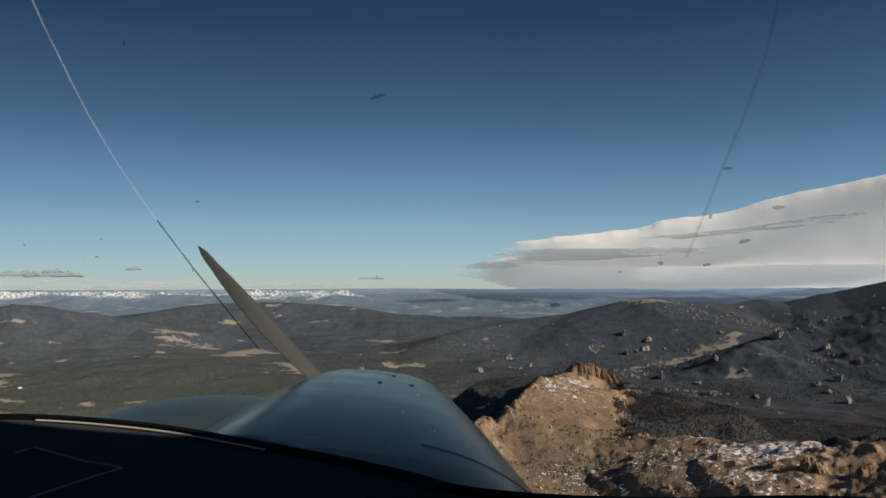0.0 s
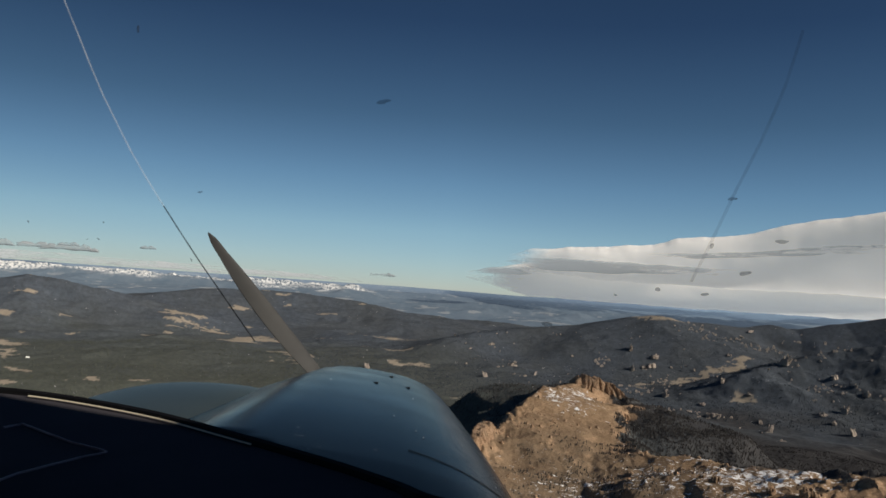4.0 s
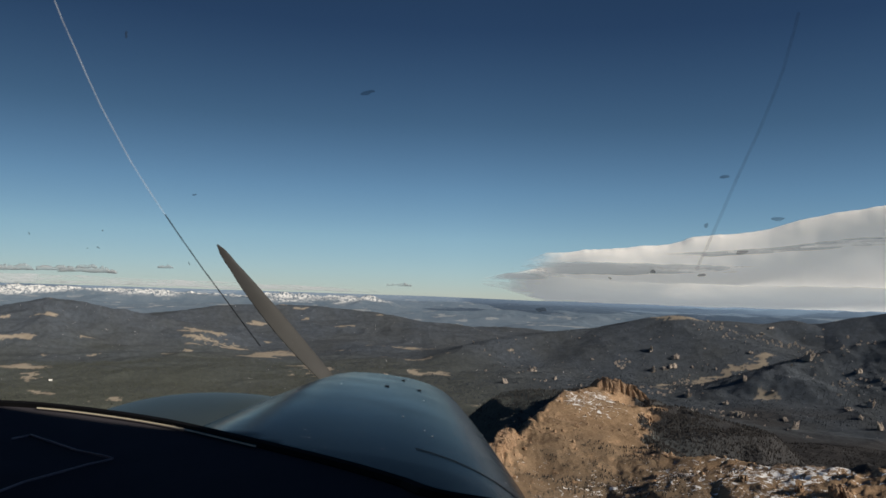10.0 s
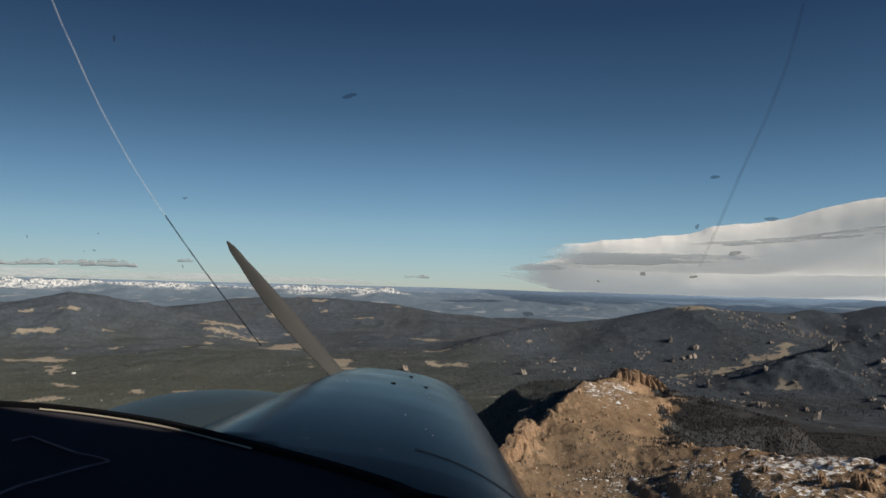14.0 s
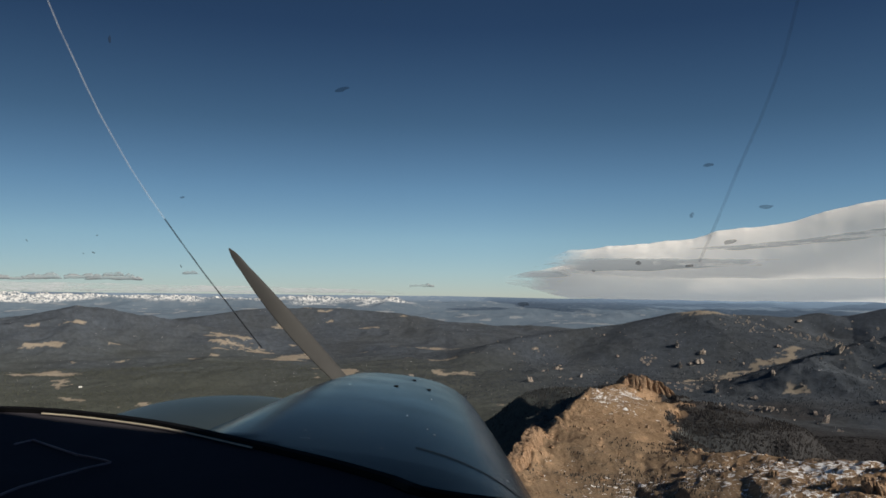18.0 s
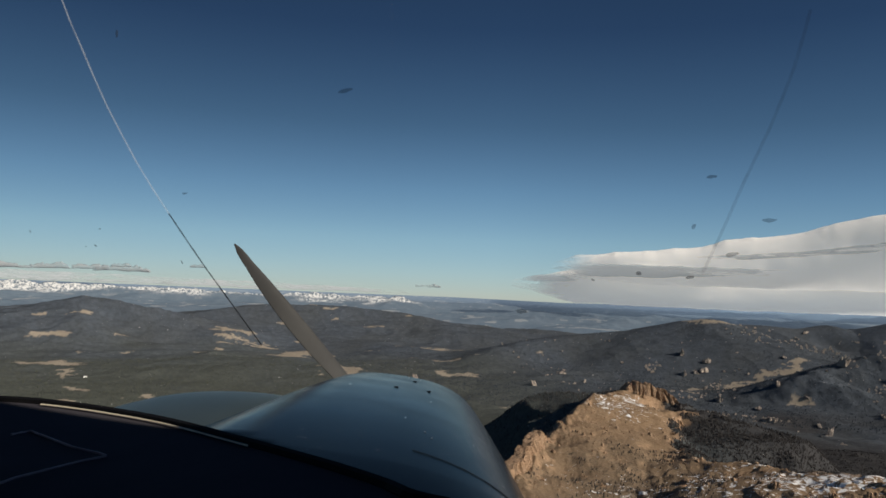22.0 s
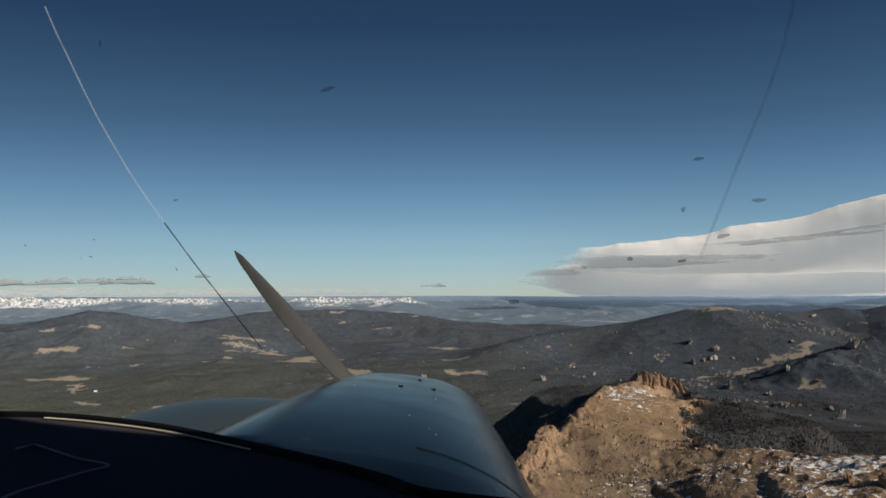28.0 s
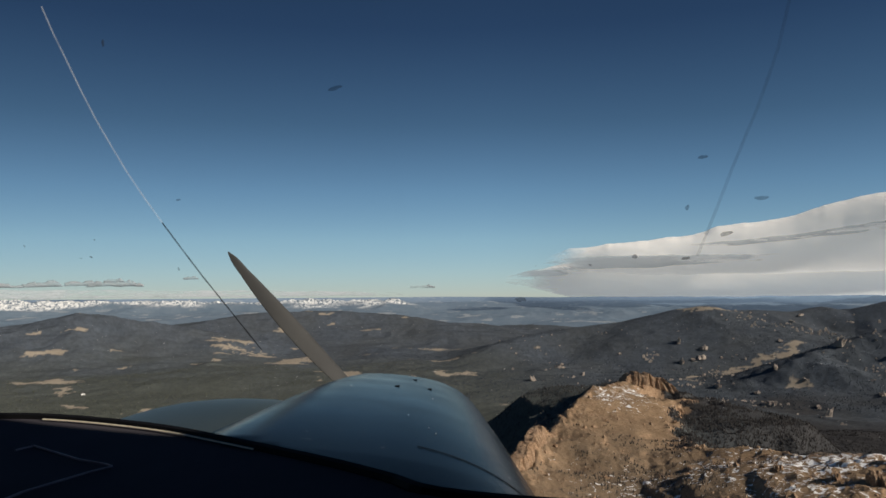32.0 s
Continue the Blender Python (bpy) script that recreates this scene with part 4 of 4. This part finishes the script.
for y, i in ((2.15, 27), (2.2, 30), (2.45, 28)):
    p = cowl_section(y)[2 * i]
    bm = bmesh.new()
    bmesh.ops.create_cube(bm, size=1.0, matrix=Matrix.Translation((p[0], p[1], p[2] + 0.001)) @ Matrix.Diagonal((0.014, 0.008, 0.003, 1)))
    bmesh.ops.bevel(bm, geom=bm.edges[:], offset=0.0012, segments=2, affect="EDGES")
    part("latch", bm, RUBBER, cowling)
rng = random.Random(3)
for k in range(16):
    y = 1.25 + 1.5 * rng.random()
    p = cowl_section(y)[rng.randint(24, 80)]
    bm = bmesh.new()
    bmesh.ops.create_icosphere(bm, subdivisions=1, radius=0.0017, matrix=Matrix.Translation(p))
    part("rivet", bm, STEEL, cowling)

# propeller at rest behind the nose bowl
hub = Vector((LINE_X + LINE_TURN * 3.05, 3.05, -0.64))
propeller = new("propeller")
propeller.parent = aircraft
propeller["label"] = "two-bladed propeller at rest"
bm = bmesh.new()
bmesh.ops.create_cone(bm, cap_ends=True, segments=24, radius1=0.085, radius2=0.085, depth=0.12, matrix=Matrix.Translation(hub) @ Matrix.Rotation(radians(90), 4, "X"))
part("hub", bm, STEEL, propeller)
bm = bmesh.new()
loft(bm, [[hub + Vector((0.12 * math.cos(a) * math.sqrt(max(0, 1 - (k / 10) ** 1.7)), 0.06 + 0.026 * k, 0.12 * math.sin(a) * math.sqrt(max(0, 1 - (k / 10) ** 1.7)))) for a in [2 * math.pi * j / 24 for j in range(25)]] for k in range(11)])
part("spinner", bm, BLADE, propeller)
for turn in (-45.0, 135.0):
    bm = bmesh.new()
    sections = []
    for i in range(25):
        k = i / 24
        d = 0.07 + 0.80 * k
        chord = 0.036 + 0.038 * math.sin(math.pi * min(1, k * 1.15)) ** 0.8
        chord *= math.sqrt(max(0.02, 1 - max(0, (k - 0.86) / 0.14) ** 2))
        twist = radians(58 - 40 * k)
        sweep = 0.06 * k * k
        ring = []
        for j in range(17):
            a = 2 * math.pi * j / 16
            cx, cy = chord * 0.5 * math.cos(a), chord * 0.055 * math.sin(a) * (1.4 + math.cos(a))
            ring.append(Vector((cx * math.cos(twist) - cy * math.sin(twist) + sweep, cx * math.sin(twist) + cy * math.cos(twist), d)))
        sections.append([hub + Matrix.Rotation(radians(turn), 3, "Y") @ p for p in ring])
    loft(bm, sections)
    part("blade", bm, BLADE, propeller, "grey-brown propeller blade")

bm = bmesh.new()
rows = []
for i in range(61):
    p = foot(i / 60)
    inward = Vector((0.05 + 0.25 * (i / 60 - 0.5), -1.0)).normalized()
    rows.append([(p.x + inward.x * d, p.y + inward.y * d, p.z + z) for d, z in ((-0.05, -0.03), (-0.02, -0.004), (0.0, 0.0), (0.02, -0.002), (0.10, -0.010), (0.25, -0.022), (0.45, -0.040), (0.55, -0.075), (0.56, -0.5))])
loft(bm, rows)
glareshield = part("glareshield", bm, VINYL, aircraft, "matt black padded glareshield")
bm = bmesh.new()
tube(bm, [(foot(i / 60).x, foot(i / 60).y + 0.004, foot(i / 60).z - 0.001) for i in range(61)], 0.0095)
part("rubber_seal", bm, RUBBER, glareshield, "black rubber windshield seal")
bm = bmesh.new()
loft(bm, [[(foot(k).x, foot(k).y - d, -0.2815 + z) for d, z in ((0.010, 0), (0.0112, 0.0015), (0.0138, 0.0015), (0.015, 0.0))] for k in [0.195 + 0.275 * i / 30 for i in range(31)]])
part("trim_strip", bm, STRIP, glareshield, "pale metal trim strip catching sunlight")


def shelf(x, y):
    return (x, y, -0.294 - 0.09 * max(0.0, 1.15 - y))


for name, line in (("piping", ((-0.66, 1.235), (-0.645, 1.262), (-0.53, 1.165), (-0.48, 1.138), (-0.465, 1.128))), ("piping", ((-0.465, 1.126), (-0.49, 1.105), (-0.545, 1.04), (-0.57, 0.985), (-0.60, 0.97)))):
    bm = bmesh.new()
    tube(bm, [shelf(*p) for p in line], 0.0017, 6)
    part(name, bm, PIPING, glareshield, "thin grey piping around a dash panel")


# windshield: a bowed sheet from the foot line up to the roof
def pane(k, t):
    p = foot(k)
    return Vector((p.x * (1 - 0.10 * t), p.y - 0.45 * t ** 1.15 * (0.6 + 0.4 * p.y), p.z + 0.004 + (0.585 - p.z - 0.004) * t))


bm = bmesh.new()
loft(bm, [[pane(i / 60, j / 16) for j in range(17)] for i in range(61)])
windshield = part("windshield", bm, GLASS, aircraft, "clear curved windshield flecked with insects")
windshield.visible_shadow = False


def on_pane(u, v):
    """Where the line from the eye with slopes u (right) and v (up) meets the windshield."""
    best = None
    for i in range(241):
        for j in range(0, 65):
            p = pane(i / 240, j / 64)
            miss = (p.x / p.y - u) ** 2 + (p.z / p.y - v) ** 2
            if best is None or miss < best[0]:
                best = (miss, p)
    p = best[1]
    return Vector((u * p.y, p.y - 0.004, v * p.y))


# insects and grime: slopes, length, width, tilt
for u, v, long, wide, tilt in ((-0.110, 0.193, 0.019, 0.005, 15), (0.337, 0.093, 0.012, 0.005, 5), (0.407, 0.041, 0.018, 0.006, 0), (0.362, -0.001, 0.019, 0.006, 8), (0.250, -0.026, 0.008, 0.006, 0), (0.311, -0.030, 0.012, 0.005, 5), (0.109, -0.075, 0.016, 0.006, -10), (-0.316, 0.065, 0.008, 0.004, 0),
                               (-0.514, 0.016, 0.007, 0.003, -50), (-0.425, 0.020, 0.004, 0.003, 0), (-0.430, -0.001, 0.008, 0.003, -30), (-0.443, -0.002, 0.004, 0.002, 0), (-0.320, -0.020, 0.007, 0.003, -70), (-0.403, 0.262, 0.004, 0.012, 0), (0.195, -0.035, 0.005, 0.003, -20), (0.316, 0.032, 0.007, 0.005, 60)):
    at = on_pane(u, v)
    bm = bmesh.new()
    bmesh.ops.create_icosphere(bm, subdivisions=2, radius=0.5, matrix=Matrix.Diagonal((long * 0.8, 0.002, wide * 0.75, 1)))
    for w in bm.verts:
        w.co *= 1 + 0.5 * noise.noise(w.co * 400 + Vector((u * 50, v * 50, 0)))
    bmesh.ops.transform(bm, matrix=Matrix.Translation(at) @ Matrix.Rotation(radians(-tilt), 4, "Y"), verts=bm.verts)
    part("insect_splat", bm, GRIME, windshield, "dried insect on the windshield")

# two fine hairlines ahead of the eye, running up from the nose
for pts, radius, material, label in ((((-0.488, 0.316), (-0.474, 0.281), (-0.458, 0.246), (-0.443, 0.212), (-0.425, 0.174), (-0.406, 0.139), (-0.387, 0.105), (-0.366, 0.072), (-0.345, 0.041)), 0.0017, HAIRLINE_PALE, "thin pale hairline"),
                                     (((-0.345, 0.041), (-0.322, 0.008), (-0.297, -0.027), (-0.272, -0.060), (-0.248, -0.092), (-0.226, -0.121)), 0.0014, HAIRLINE_DARK, "thin dark hairline"),
                                     (((0.444, 0.302), (0.435, 0.267), (0.425, 0.231), (0.412, 0.196), (0.397, 0.158), (0.381, 0.123), (0.365, 0.088), (0.349, 0.050), (0.332, 0.011), (0.317, -0.022)), 0.0034, HAIRLINE_FAINT, "faint dark hairline")):
    bm = bmesh.new()
    tube(bm, [(u * 1.5, 1.5, v * 1.5) for u, v in pts], radius, 6)
    part("hairline", bm, material, aircraft, label)

# cabin shell that closes the cockpit round the eye
def hull(y, half, floor, rim_z, roof):
    """A rounded cross-section; open above the rim where there is no roof."""
    cx, pts = -0.26, []
    for j in range(13):
        a = math.pi * j / 12
        pts.append((cx - half * math.copysign(abs(math.cos(a)) ** 0.45, math.cos(a)), y, rim_z - (rim_z - floor) * abs(math.sin(a)) ** 0.45))
    if roof is not None:
        for j in range(13):
            a = math.pi * j / 12
            pts.append((cx + half * math.copysign(abs(math.cos(a)) ** 0.4, math.cos(a)), y, rim_z + (roof - rim_z) * abs(math.sin(a)) ** 0.4))
    return pts


bm = bmesh.new()
rings = loft(bm, [hull(y, w, f, -0.43, None) for y, w, f in ((1.15, 0.80, -0.85), (1.0, 0.95, -0.92), (0.6, 1.02, -0.96), (0.1, 1.03, -0.98), (0.04, 1.03, -0.98))])
bm.faces.new(rings[0])
part("fuselage_belly", bm, COWL, aircraft, "blue painted lower fuselage")
bm = bmesh.new()
rings = loft(bm, [hull(y, w, f, -0.43, r) for y, w, f, r in ((0.1, 1.035, -0.985, 0.60), (-0.4, 1.02, -0.97, 0.60), (-0.9, 0.95, -0.93, 0.57), (-1.2, 0.85, -0.87, 0.52))])
bm.faces.new(rings[-1])
part("cabin_shell", bm, LINING, aircraft, "dark grey cabin lining")
bm = bmesh.new()
loft(bm, [[pane(i / 60, 1.0), (max(-1.25, min(0.73, pane(i / 60, 1.0).x)), 0.1, 0.59)] for i in range(61)], False)
part("roof_front", bm, LINING, aircraft, "dark grey cabin lining")
for name, k, x in (("side_wall", 0.0, -1.29), ("side_wall", 1.0, 0.77)):
    bm = bmesh.new()
    loft(bm, [[pane(k, t), (x, 0.1, pane(k, t).z)] for t in [j / 16 for j in range(17)]], False)
    part(name, bm, LINING, aircraft, "dark grey cabin lining")
# Unseen post added, widened upward to shade the shelf but not the strip.
bm = bmesh.new()
sections = []
for j in range(33):
    p = pane(1.0, j / 32)
    wide = 0.018 + 0.62 * max(0.0, j / 32 - 0.70)
    sections.append([p + Vector(v) for v in ((0.004, 0.0, 0.0), (-0.007, wide, 0.0), (-0.025, wide, 0.0), (-0.016, 0.0, 0.0))])
loft(bm, sections, False)
part("sun_block_post", bm, LINING, aircraft, "unseen dark grey post added to keep sun off the glareshield")

# unseen rail added along the windshield's top and over the side to block sun
rail = [pane(0.55 + 0.45 * i / 30, 1.0) for i in range(31)] + [Vector((0.77, 0.1, 0.59))]
bm = bmesh.new()
loft(bm, [[p + Vector((-0.006, -0.012, -0.004)), p + Vector((-0.004, -0.010, 0.060)), p + Vector((0.004, -0.002, 0.060)), p + Vector((0.006, 0.0, -0.004))] for p in rail], False)
part("sun_block_rail", bm, COWL, aircraft, "unseen dark blue rail added along the roof's edge to block sun")
